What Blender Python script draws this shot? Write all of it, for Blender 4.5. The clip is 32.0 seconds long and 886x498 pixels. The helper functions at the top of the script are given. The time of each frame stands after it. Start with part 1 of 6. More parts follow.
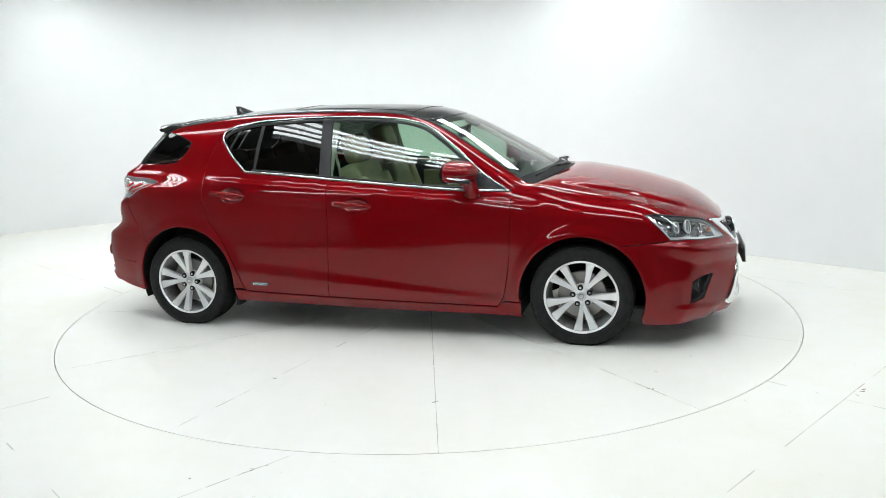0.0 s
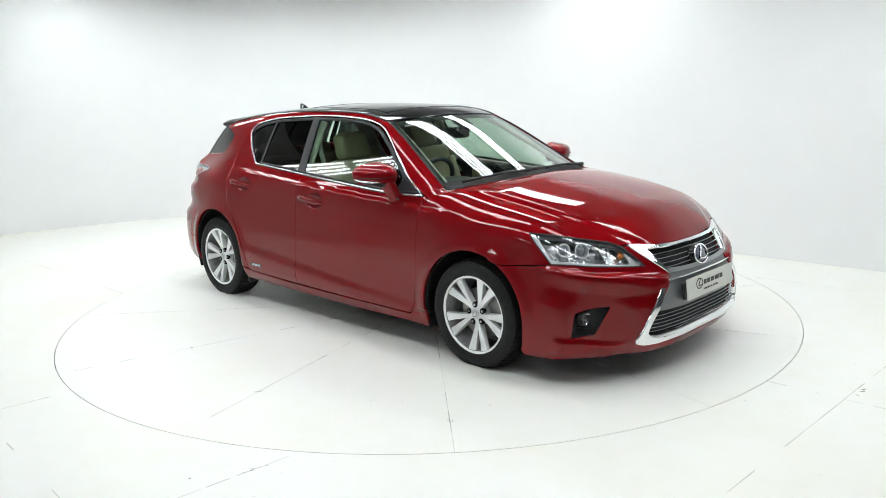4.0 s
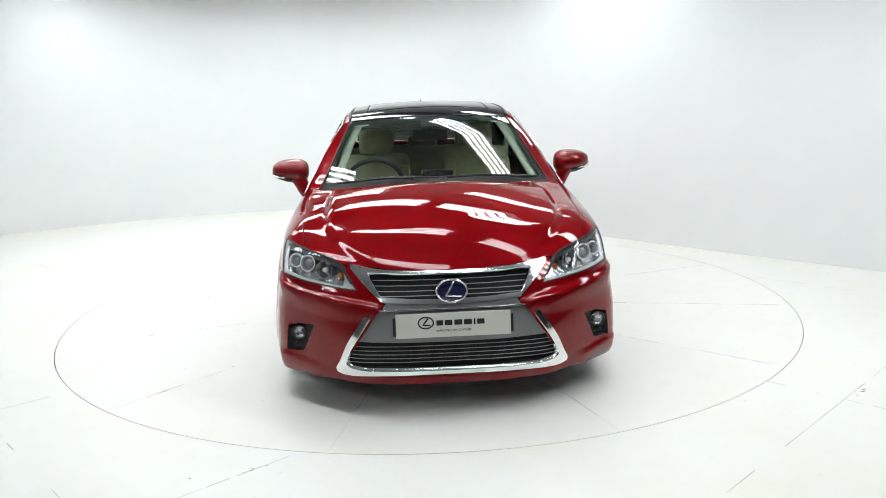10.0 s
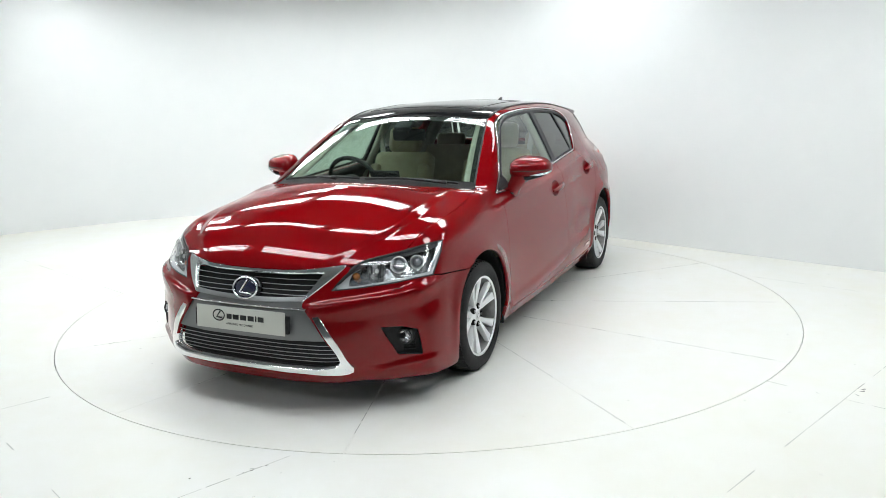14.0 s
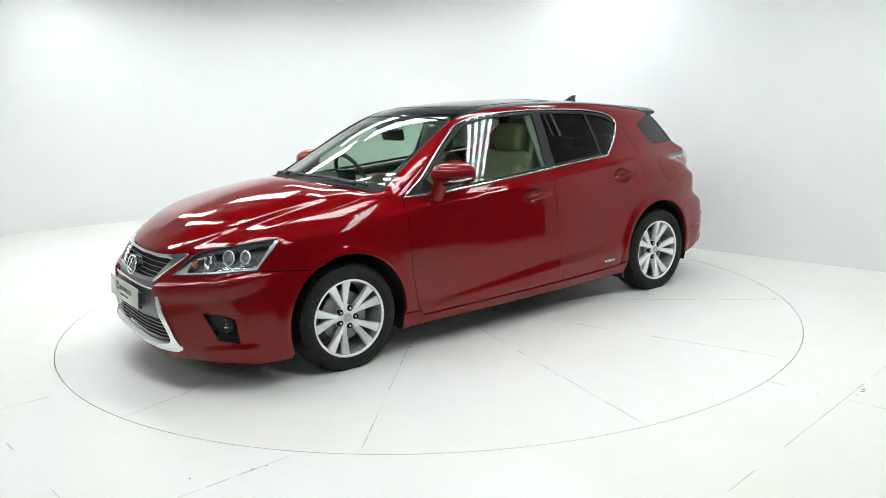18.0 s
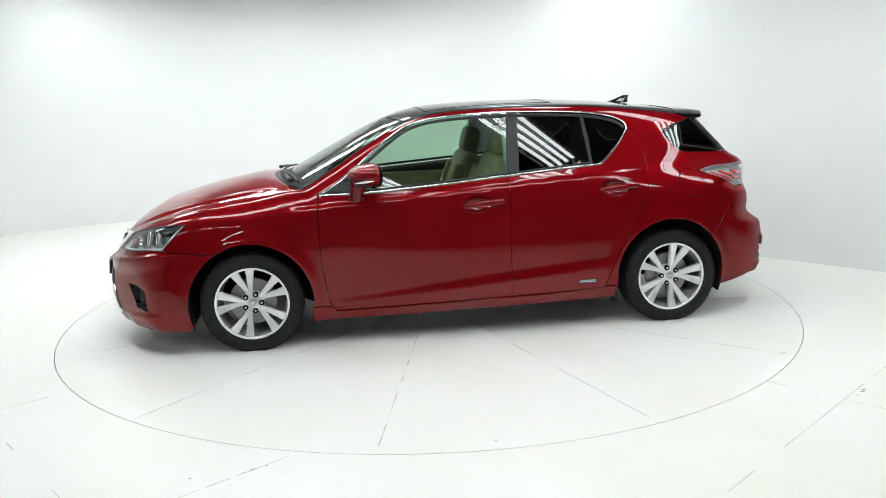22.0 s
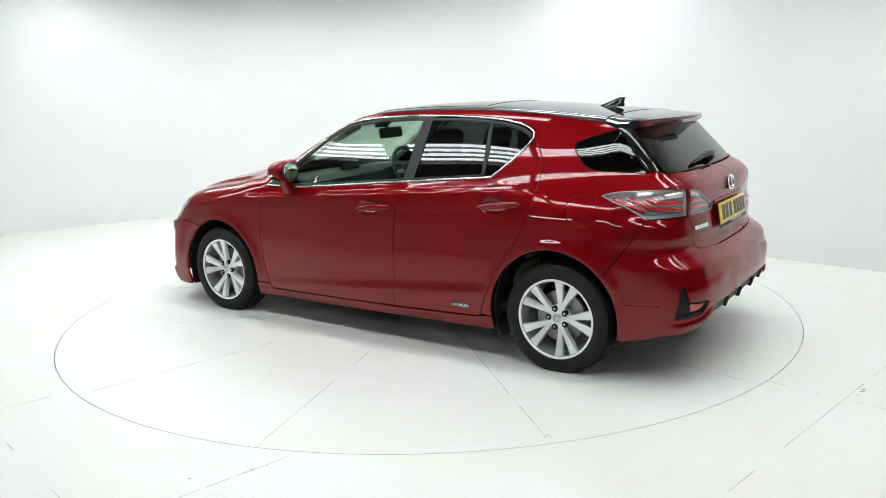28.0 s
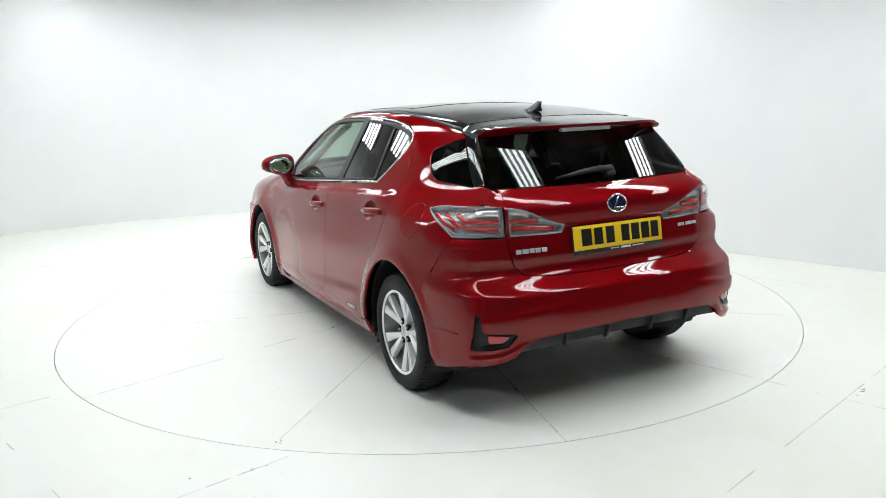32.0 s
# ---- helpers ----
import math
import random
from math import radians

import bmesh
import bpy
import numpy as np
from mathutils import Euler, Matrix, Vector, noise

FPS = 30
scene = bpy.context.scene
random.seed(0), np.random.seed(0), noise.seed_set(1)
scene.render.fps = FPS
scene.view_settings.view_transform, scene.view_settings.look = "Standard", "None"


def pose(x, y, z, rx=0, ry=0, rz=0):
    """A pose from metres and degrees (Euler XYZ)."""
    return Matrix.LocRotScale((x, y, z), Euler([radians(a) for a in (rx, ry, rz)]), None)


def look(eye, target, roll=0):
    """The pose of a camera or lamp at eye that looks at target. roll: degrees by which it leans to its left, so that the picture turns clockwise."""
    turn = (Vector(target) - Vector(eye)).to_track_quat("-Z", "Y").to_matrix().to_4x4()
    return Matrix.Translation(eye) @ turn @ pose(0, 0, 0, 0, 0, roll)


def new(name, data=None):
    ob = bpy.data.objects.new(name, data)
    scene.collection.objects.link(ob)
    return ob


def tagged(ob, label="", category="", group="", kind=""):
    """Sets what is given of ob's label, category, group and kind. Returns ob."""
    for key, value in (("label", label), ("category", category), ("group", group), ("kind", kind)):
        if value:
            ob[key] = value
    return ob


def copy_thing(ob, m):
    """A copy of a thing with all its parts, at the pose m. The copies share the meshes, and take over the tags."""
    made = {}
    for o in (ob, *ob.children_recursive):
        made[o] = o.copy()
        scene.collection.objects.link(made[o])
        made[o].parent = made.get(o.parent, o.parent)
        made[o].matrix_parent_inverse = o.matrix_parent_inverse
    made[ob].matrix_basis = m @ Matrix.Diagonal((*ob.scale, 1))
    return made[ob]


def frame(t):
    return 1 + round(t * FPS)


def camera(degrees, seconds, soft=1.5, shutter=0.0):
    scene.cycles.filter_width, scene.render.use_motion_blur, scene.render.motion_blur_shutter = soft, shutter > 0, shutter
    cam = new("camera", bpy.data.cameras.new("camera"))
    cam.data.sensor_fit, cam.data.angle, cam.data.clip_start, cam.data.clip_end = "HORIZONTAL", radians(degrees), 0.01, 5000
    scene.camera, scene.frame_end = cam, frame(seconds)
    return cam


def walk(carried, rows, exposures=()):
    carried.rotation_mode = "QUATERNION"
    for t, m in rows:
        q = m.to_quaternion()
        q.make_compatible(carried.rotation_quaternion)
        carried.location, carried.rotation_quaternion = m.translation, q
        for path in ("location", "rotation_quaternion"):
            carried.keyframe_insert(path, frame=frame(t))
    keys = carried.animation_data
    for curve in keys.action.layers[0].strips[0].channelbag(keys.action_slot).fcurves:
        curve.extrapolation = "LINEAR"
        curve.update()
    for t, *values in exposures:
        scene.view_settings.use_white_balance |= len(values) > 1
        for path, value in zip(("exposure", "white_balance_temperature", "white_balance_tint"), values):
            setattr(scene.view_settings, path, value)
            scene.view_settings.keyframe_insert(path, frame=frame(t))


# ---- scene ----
cam = camera(58.7, 32.0, soft=0.85)
EYE = look((0.0, -5.523, 1.490), (0.0906, -0.6229, 0.500), -1.777)
walk(cam, [(0, EYE), (32, EYE)])

# turntable: heading of the car at 0 s and turn per second, in degrees; the car stands a little off the pivot
HEADING, TURN = -16.95, -7.097
OFF_X, OFF_Y = -0.135, 0.024
DISC_R = 2.4615

# ---- world and light ----
world = bpy.data.worlds.new("hall_air")
scene.world = world
world.use_nodes = True
world.node_tree.nodes["Background"].inputs[0].default_value = (0.9, 0.95, 1.0, 1)
world.node_tree.nodes["Background"].inputs[1].default_value = 0.02
scene.view_settings.exposure = 0.0
TUBE_POWER = 19.6


# ---- materials ----
def material(name, color, rough=0.5, metal=0.0, coat=0.0, spec=0.5, emit=0.0, trans=0.0, ior=1.5, alpha=1.0):
    m = bpy.data.materials.new(name)
    m.use_nodes = True
    b = m.node_tree.nodes["Principled BSDF"]
    b.inputs["Base Color"].default_value = (*color, 1)
    b.inputs["Roughness"].default_value = rough
    b.inputs["Metallic"].default_value = metal
    b.inputs["Coat Weight"].default_value = coat
    b.inputs["Coat Roughness"].default_value = 0.015
    b.inputs["Specular IOR Level"].default_value = spec
    b.inputs["Transmission Weight"].default_value = trans
    b.inputs["IOR"].default_value = ior
    if emit:
        b.inputs["Emission Color"].default_value = (*color, 1)
        b.inputs["Emission Strength"].default_value = emit
    return m


def node(m, kind, **inputs):
    n = m.node_tree.nodes.new(kind)
    for k, v in inputs.items():
        n.inputs[k.replace("_", " ")].default_value = v
    return n


def vary(m, low, high, scale, detail=4.0, bump=0.0, bump_scale=None, rough=None):
    """Colour between low and high by two sizes of noise, with fine relief and uneven gloss."""
    t, b = m.node_tree, m.node_tree.nodes["Principled BSDF"]
    co = t.nodes.new("ShaderNodeTexCoord")
    n = node(m, "ShaderNodeTexNoise", Scale=scale, Detail=detail)
    n2 = node(m, "ShaderNodeTexNoise", Scale=scale * 7.3, Detail=3.0)
    mixn = t.nodes.new("ShaderNodeMath")
    mixn.operation = "MULTIPLY_ADD"
    mixn.inputs[1].default_value = 0.35
    ramp = t.nodes.new("ShaderNodeValToRGB")
    ramp.color_ramp.elements[0].position, ramp.color_ramp.elements[1].position = 0.45, 0.9
    ramp.color_ramp.elements[0].color, ramp.color_ramp.elements[1].color = (*low, 1), (*high, 1)
    t.links.new(co.outputs["Object"], n.inputs["Vector"])
    t.links.new(co.outputs["Object"], n2.inputs["Vector"])
    t.links.new(n2.outputs["Fac"], mixn.inputs[0])
    t.links.new(n.outputs["Fac"], mixn.inputs[2])
    t.links.new(mixn.outputs[0], ramp.inputs["Fac"])
    t.links.new(ramp.outputs["Color"], b.inputs["Base Color"])
    if rough:
        mr = t.nodes.new("ShaderNodeMapRange")
        mr.inputs["To Min"].default_value, mr.inputs["To Max"].default_value = rough
        t.links.new(n2.outputs["Fac"], mr.inputs["Value"])
        t.links.new(mr.outputs[0], b.inputs["Roughness"])
    if bump:
        nb = node(m, "ShaderNodeTexNoise", Scale=bump_scale or scale * 20, Detail=3.0)
        bp = t.nodes.new("ShaderNodeBump")
        bp.inputs["Strength"].default_value = bump
        bp.inputs["Distance"].default_value = 0.004
        t.links.new(co.outputs["Object"], nb.inputs["Vector"])
        t.links.new(nb.outputs["Fac"], bp.inputs["Height"])
        t.links.new(bp.outputs["Normal"], b.inputs["Normal"])
    return m


PAINT = material("red_paint", (0.23, 0.004, 0.006), 0.40, 0.35, 1.0, 0.0)
PAINT.node_tree.nodes["Principled BSDF"].inputs["Coat IOR"].default_value = 1.45
PAINT.node_tree.nodes["Principled BSDF"].inputs["Specular Tint"].default_value = (0.75, 0.03, 0.04, 1)
vary(PAINT, (0.165, 0.0015, 0.0036), (0.222, 0.0024, 0.0052), 900.0, 2.0)
BLACK_GLOSS = material("black_gloss", (0.008, 0.008, 0.009), 0.05, 0.0, 0.0)
TRIM = material("black_trim", (0.018, 0.018, 0.019), 0.45, spec=0.3)
vary(TRIM, (0.014, 0.014, 0.015), (0.026, 0.026, 0.027), 40, bump=0.1, rough=(0.38, 0.55))
PILLAR = material("satin_black", (0.016, 0.016, 0.018), 0.42, spec=0.3)
CHROME = material("chrome", (0.92, 0.93, 0.94), 0.14, 1.0)
SATIN = material("satin_silver", (0.62, 0.63, 0.64), 0.28, 1.0)
GREY_GRILLE = material("grey_grille_metal", (0.22, 0.225, 0.23), 0.4, 0.4)
RUBBER = material("tyre_rubber", (0.012, 0.012, 0.013), 0.62, spec=0.3)
vary(RUBBER, (0.008, 0.008, 0.009), (0.017, 0.017, 0.017), 30, bump=0.15, rough=(0.55, 0.8))
RIM = material("silver_rim_paint", (0.82, 0.83, 0.84), 0.32, 0.35, 0.5)
vary(RIM, (0.80, 0.81, 0.82), (0.87, 0.88, 0.89), 200)
# Shade behind the spokes is put into the barrel's darker colour.
BARREL = material("shaded_barrel", (0.16, 0.16, 0.158), 0.55, 0.3)
vary(BARREL, (0.24, 0.24, 0.235), (0.40, 0.40, 0.39), 30)
STEEL = material("brake_steel", (0.30, 0.29, 0.28), 0.4, 0.7)
DARK = material("dark_recess", (0.006, 0.006, 0.006), 0.8)
LEATHER = material("beige_leather", (0.50, 0.43, 0.29), 0.48)
vary(LEATHER, (0.38, 0.33, 0.215), (0.48, 0.42, 0.28), 14, bump=0.35, bump_scale=420, rough=(0.4, 0.55))
CABIN_DARK = material("dark_dash_plastic", (0.03, 0.03, 0.033), 0.6)
vary(CABIN_DARK, (0.024, 0.024, 0.027), (0.042, 0.042, 0.046), 30, bump=0.25, bump_scale=500)
LINING = material("pale_cabin_lining", (0.55, 0.53, 0.47), 0.85)
vary(LINING, (0.50, 0.48, 0.42), (0.60, 0.58, 0.52), 25, bump=0.2, bump_scale=700)
CARPET = material("dark_carpet", (0.03, 0.028, 0.026), 0.95)
vary(CARPET, (0.02, 0.019, 0.018), (0.045, 0.042, 0.04), 60, bump=0.5, bump_scale=600)


def glass(name, color, rough=0.0, mirror=0.055):
    """Thin tinted pane: see-through tint with a real mirror share on top."""
    m = bpy.data.materials.new(name)
    m.use_nodes = True
    t = m.node_tree
    t.nodes.clear()
    out = t.nodes.new("ShaderNodeOutputMaterial")
    mix = t.nodes.new("ShaderNodeMixShader")
    tr = t.nodes.new("ShaderNodeBsdfTransparent")
    gl = t.nodes.new("ShaderNodeBsdfGlossy")
    fr = t.nodes.new("ShaderNodeLayerWeight")
    pw = t.nodes.new("ShaderNodeMath")
    ad = t.nodes.new("ShaderNodeMath")
    pw.operation, ad.operation = "POWER", "MULTIPLY_ADD"
    pw.inputs[1].default_value = 4.0
    ad.inputs[1].default_value, ad.inputs[2].default_value = 0.90, mirror
    tr.inputs["Color"].default_value = (*color, 1)
    gl.inputs["Roughness"].default_value = rough
    fr.inputs["Blend"].default_value = 0.5
    t.links.new(fr.outputs["Facing"], pw.inputs[0])
    t.links.new(pw.outputs[0], ad.inputs[0])
    t.links.new(ad.outputs[0], mix.inputs[0])
    t.links.new(tr.outputs[0], mix.inputs[1])
    t.links.new(gl.outputs[0], mix.inputs[2])
    t.links.new(mix.outputs[0], out.inputs[0])
    return m


SCREEN_GLASS = glass("windscreen_glass", (0.68, 0.79, 0.71), 0.0, 0.075)
SIDE_GLASS = glass("side_glass", (0.56, 0.70, 0.60), 0.0, 0.05)
PRIVACY_GLASS = glass("privacy_glass", (0.055, 0.06, 0.055), 0.0, 0.045)
LENS_GLASS = glass("clear_lens", (0.96, 0.97, 0.98), 0.0, 0.06)
SMOKE_LENS = glass("smoked_lamp_lens", (0.95, 0.95, 0.95), 0.0, 0.06)
TAIL_GREY = material("tail_lamp_grey", (0.46, 0.47, 0.49), 0.25, 0.35)
vary(TAIL_GREY, (0.42, 0.43, 0.45), (0.80, 0.82, 0.84), 60, bump=0.6, bump_scale=70)
RED_LENS = material("red_lamp_lens", (0.52, 0.008, 0.011), 0.12, 0.0, 1.0)
AMBER = material("amber_lens", (0.50, 0.15, 0.03), 0.15, 0.0, 1.0)
LAMP_SILVER = material("lamp_reflector", (0.80, 0.81, 0.83), 0.12, 1.0)
LAMP_GREY = material("lamp_housing_grey", (0.28, 0.29, 0.305), 0.3, 0.2)
LAMP_BRIGHT = material("bright_lamp_trim", (0.92, 0.93, 0.94), 0.14, 0.45)
BAR_GREY = material("grille_bar_metal", (0.40, 0.41, 0.42), 0.3, 0.8)
LAMP_FACET = material("faceted_lamp_silver", (0.75, 0.76, 0.78), 0.12, 0.75)
vary(LAMP_FACET, (0.35, 0.355, 0.36), (0.95, 0.955, 0.96), 30, bump=1.0, bump_scale=40)
PROJECTOR = material("projector_glass", (0.30, 0.32, 0.34), 0.05, 0.3, 1.0)
EMBLEM_BLUE = material("emblem_blue_black", (0.008, 0.010, 0.05), 0.08, 0.0, 1.0)
PLATE_PALE = material("pale_plate", (0.62, 0.63, 0.58), 0.25, 0.0, 0.5)
PLATE_YELLOW = material("yellow_plate", (0.80, 0.52, 0.015), 0.3, 0.0, 0.5)
INK = material("black_ink", (0.010, 0.010, 0.010), 0.35)
WHITE_PRINT = material("white_print", (0.75, 0.75, 0.74), 0.5)
MIRROR_GLASS = material("mirror_glass", (0.9, 0.92, 0.9), 0.01, 1.0)

WALL_WHITE = material("white_wall_paint", (0.80, 0.81, 0.81), 0.65)
vary(WALL_WHITE, (0.805, 0.815, 0.815), (0.840, 0.846, 0.842), 0.7, bump=0.05, bump_scale=60)
FLOOR_WHITE = material("white_floor_paint", (0.82, 0.82, 0.80), 0.35)
vary(FLOOR_WHITE, (0.89, 0.886, 0.860), (0.855, 0.838, 0.755), 0.9, bump=0.04, bump_scale=25, rough=(0.3, 0.5))
DISC_WHITE = material("white_disc_paint", (0.82, 0.82, 0.80), 0.35)
vary(DISC_WHITE, (0.89, 0.886, 0.860), (0.862, 0.846, 0.775), 1.1, bump=0.04, bump_scale=25, rough=(0.28, 0.5))
SEAM_GREY = material("worn_seam", (0.52, 0.51, 0.48), 0.9)
SCUFF_DARK = material("dark_scuff", (0.13, 0.125, 0.115), 0.9)
HALL_GREY = material("grey_hall_sheet", (0.22, 0.23, 0.24), 0.7)
vary(HALL_GREY, (0.22, 0.225, 0.23), (0.29, 0.295, 0.30), 0.8, bump=0.1)
HALL_WALL = material("pale_hall_wall", (0.5, 0.5, 0.5), 0.7)
vary(HALL_WALL, (0.36, 0.365, 0.37), (0.44, 0.445, 0.45), 0.8, bump=0.1)
HALL_RIB = material("dark_hall_rib", (0.06, 0.06, 0.065), 0.6)
# Grey for the unseen floor sector that dims light from behind.
DIM_FLOOR = material("dimming_grey_floor", (0.16, 0.16, 0.16), 0.6)
vary(DIM_FLOOR, (0.13, 0.13, 0.13), (0.20, 0.20, 0.195), 0.9, bump=0.05)
HOUSING = material("grey_lamp_housing", (0.20, 0.205, 0.21), 0.5)
TUBE = material("lit_tube", (0.93, 0.985, 1.0), 0.5, emit=TUBE_POWER)


# ---- mesh helpers ----
def mesh_from(name, verts, faces, smooth=True, normals=None):
    me = bpy.data.meshes.new(name)
    me.from_pydata([tuple(v) for v in verts], [], [tuple(f) for f in faces])
    if smooth:
        me.polygons.foreach_set("use_smooth", [True] * len(me.polygons))
    if normals is not None:
        me.normals_split_custom_set_from_vertices([tuple(n) for n in normals])
    me.update()
    return me


def part(name, data, mat, parent, label="", category=""):
    """Links a mesh (or bmesh) as one object under parent."""
    if isinstance(data, bmesh.types.BMesh):
        me = bpy.data.meshes.new(name)
        data.to_mesh(me)
        data.free()
        data = me
    if mat is not None and not data.materials:
        data.materials.append(mat)
    ob = new(name, data)
    if parent is not None:
        ob.parent = parent
    if label or category:
        tagged(ob, label, category)
    return ob


def shade(bm, angle=35):
    for f in bm.faces:
        f.smooth = True
    for e in bm.edges:
        if len(e.link_faces) == 2 and e.calc_face_angle(0) > radians(angle):
            e.smooth = False
    return bm


def box(bm, cx, cy, cz, sx, sy, sz, rot=None, bevel=0.0, seg=2):
    """A bevelled box into bm."""
    m = Matrix.Translation((cx, cy, cz)) @ (rot or Matrix.Identity(4)) @ Matrix.Diagonal((sx, sy, sz, 1))
    r = bmesh.ops.create_cube(bm, size=1.0, matrix=m)
    if bevel:
        es = {e for v in r["verts"] for e in v.link_edges}
        bmesh.ops.bevel(bm, geom=list(es), offset=bevel, segments=seg, affect="EDGES", profile=0.5)
    return bm


def lathe(profile, seg=48, axis="y", closed=False):
    """A turned shape: profile of (radius, along) round the axis."""
    vs, fs, n = [], [], len(profile)
    for i in range(seg):
        a = 2 * math.pi * i / seg
        for r, h in profile:
            c, s = r * math.cos(a), r * math.sin(a)
            vs.append((c, h, s) if axis == "y" else ((h, c, s) if axis == "x" else (c, s, h)))
    for i in range(seg):
        j = (i + 1) % seg
        for k in range(n if closed else n - 1):
            l = (k + 1) % n
            q = (i * n + k, i * n + l, j * n + l, j * n + k)
            fs.append(q if axis == "y" else q[::-1])
    return vs, fs


def lathe_bm(profile, seg=48, axis="y", closed=False, angle=35):
    vs, fs = lathe(profile, seg, axis, closed)
    bm = bmesh.new()
    me = mesh_from("turned", vs, fs)
    bm.from_mesh(me)
    bpy.data.meshes.remove(me)
    bmesh.ops.remove_doubles(bm, verts=bm.verts, dist=1e-6)
    bmesh.ops.recalc_face_normals(bm, faces=bm.faces)
    return shade(bm, angle)


def tube(points, radius, seg=8, flat=1.0, closed=False, normal=None):
    """A bar swept along points; flat squeezes it along the given normals."""
    pts = [Vector(p) for p in points]
    vs, fs, n = [], [], len(pts)
    for i, p in enumerate(pts):
        a = pts[(i - 1) % n] if (closed or i) else p
        b = pts[(i + 1) % n] if (closed or i < n - 1) else p
        d = (b - a).normalized()
        up = Vector(normal[i]) if normal is not None else (Vector((0, 0, 1)) if abs(d.z) < 0.9 else Vector((1, 0, 0)))
        s = d.cross(up).normalized()
        w = s.cross(d).normalized()
        r = radius[i] if isinstance(radius, (list, tuple)) else radius
        for k in range(seg):
            t = 2 * math.pi * k / seg
            vs.append(p + s * (math.cos(t) * r) + w * (math.sin(t) * r * flat))
    m = n if closed else n - 1
    for i in range(m):
        j = (i + 1) % n
        for k in range(seg):
            l = (k + 1) % seg
            fs.append((i * seg + k, i * seg + l, j * seg + l, j * seg + k))
    if not closed:
        fs.append(tuple(range(seg))[::-1])
        fs.append(tuple((n - 1) * seg + k for k in range(seg)))
    return vs, fs


def empty(name, m=None):
    ob = new(name)
    ob.empty_display_size = 0.2
    if m is not None:
        ob.matrix_basis = m
    return ob


# ---- curves ----
class Curve:
    """A smooth curve y(x) through knots, eased over a short stretch."""

    def __init__(self, xs, ys, ease=0.02):
        xs, ys = np.array(xs, float), np.array(ys, float)
        o = np.argsort(xs)
        xs, ys = xs[o], ys[o]
        h, d = np.diff(xs), np.diff(ys) / np.diff(xs)
        m = np.zeros(len(xs))
        m[0], m[-1] = d[0], d[-1]
        for i in range(1, len(xs) - 1):
            m[i] = (d[i - 1] * h[i] + d[i] * h[i - 1]) / (h[i] + h[i - 1])
            if d[i - 1] * d[i] <= 0:
                m[i] *= 0.35
        lo, hi = xs[0] - 0.4, xs[-1] + 0.4
        self.x = np.linspace(lo, hi, 3001)
        g = np.clip(self.x, xs[0], xs[-1])
        k = np.clip(np.searchsorted(xs, g) - 1, 0, len(xs) - 2)
        t = (g - xs[k]) / h[k]
        y = ((1 + 2 * t) * (1 - t) ** 2 * ys[k] + t * (1 - t) ** 2 * h[k] * m[k]
             + t * t * (3 - 2 * t) * ys[k + 1] + t * t * (t - 1) * h[k] * m[k + 1])
        y += np.where(self.x < xs[0], (self.x - xs[0]) * m[0], 0) + np.where(self.x > xs[-1], (self.x - xs[-1]) * m[-1], 0)
        if ease:
            w = max(1, int(ease / (self.x[1] - self.x[0])))
            ker = np.exp(-0.5 * (np.arange(-3 * w, 3 * w + 1) / w) ** 2)
            y = np.convolve(np.pad(y, 3 * w, mode="reflect", reflect_type="odd"), ker / ker.sum(), mode="valid")
        self.y = y

    def __call__(self, x):
        return np.interp(x, self.x, self.y)


def smooth(a, b, x):
    t = np.clip((x - a) / (b - a), 0, 1)
    return t * t * (3 - 2 * t)


def smax(a, b, k):
    h = np.maximum(k - np.abs(a - b), 0) / k
    return np.maximum(a, b) + h * h * k * 0.25


# ---- the car's form: half width by height at stations along it; x forward, y to its left, z up ----
ZK = [0.14, 0.25, 0.45, 0.65, 0.80, 0.90, 1.00, 1.15, 1.35]
STATIONS = [
    (-2.20, [0.740, 0.780, 0.790, 0.785, 0.755, 0.715, 0.640, 0.570, 0.470]),
    (-1.75, [0.790, 0.825, 0.842, 0.846, 0.822, 0.782, 0.660, 0.588, 0.500]),
    (-1.30, [0.825, 0.862, 0.884, 0.885, 0.866, 0.828, 0.745, 0.668, 0.545]),
    (-0.80, [0.835, 0.880, 0.885, 0.875, 0.850, 0.820, 0.765, 0.690, 0.583]),
    (-0.25, [0.840, 0.885, 0.888, 0.878, 0.856, 0.825, 0.763, 0.685, 0.577]),
    (0.30, [0.840, 0.880, 0.885, 0.876, 0.850, 0.818, 0.757, 0.680, 0.567]),
    (0.86, [0.835, 0.855, 0.866, 0.865, 0.838, 0.790, 0.735, 0.660, 0.555]),
    (1.30, [0.862, 0.876, 0.882, 0.874, 0.840, 0.782, 0.705, 0.620, 0.500]),
    (1.70, [0.866, 0.872, 0.862, 0.832, 0.797, 0.735, 0.650, 0.570, 0.450]),
    (2.30, [0.835, 0.835, 0.815, 0.745, 0.690, 0.620, 0.550, 0.470, 0.350]),
]
SZ = np.linspace(0.0, 1.6, 161)
SX = np.linspace(-2.6, 2.7, 266)
_rows = np.array([Curve(ZK, row, 0.03)(SZ) for _, row in STATIONS])
_sx = [s for s, _ in STATIONS]
S_TABLE = np.array([Curve(_sx, _rows[:, i], 0.10)(SX) for i in range(len(SZ))])  # [z][x]

WHEEL_X, WHEEL_Z = 1.298, 0.289
ARCHES = {1: (1.298, 0.287, 0.360), -1: (-1.285, 0.308, 0.354)}  # middle and radius of the front and rear arch

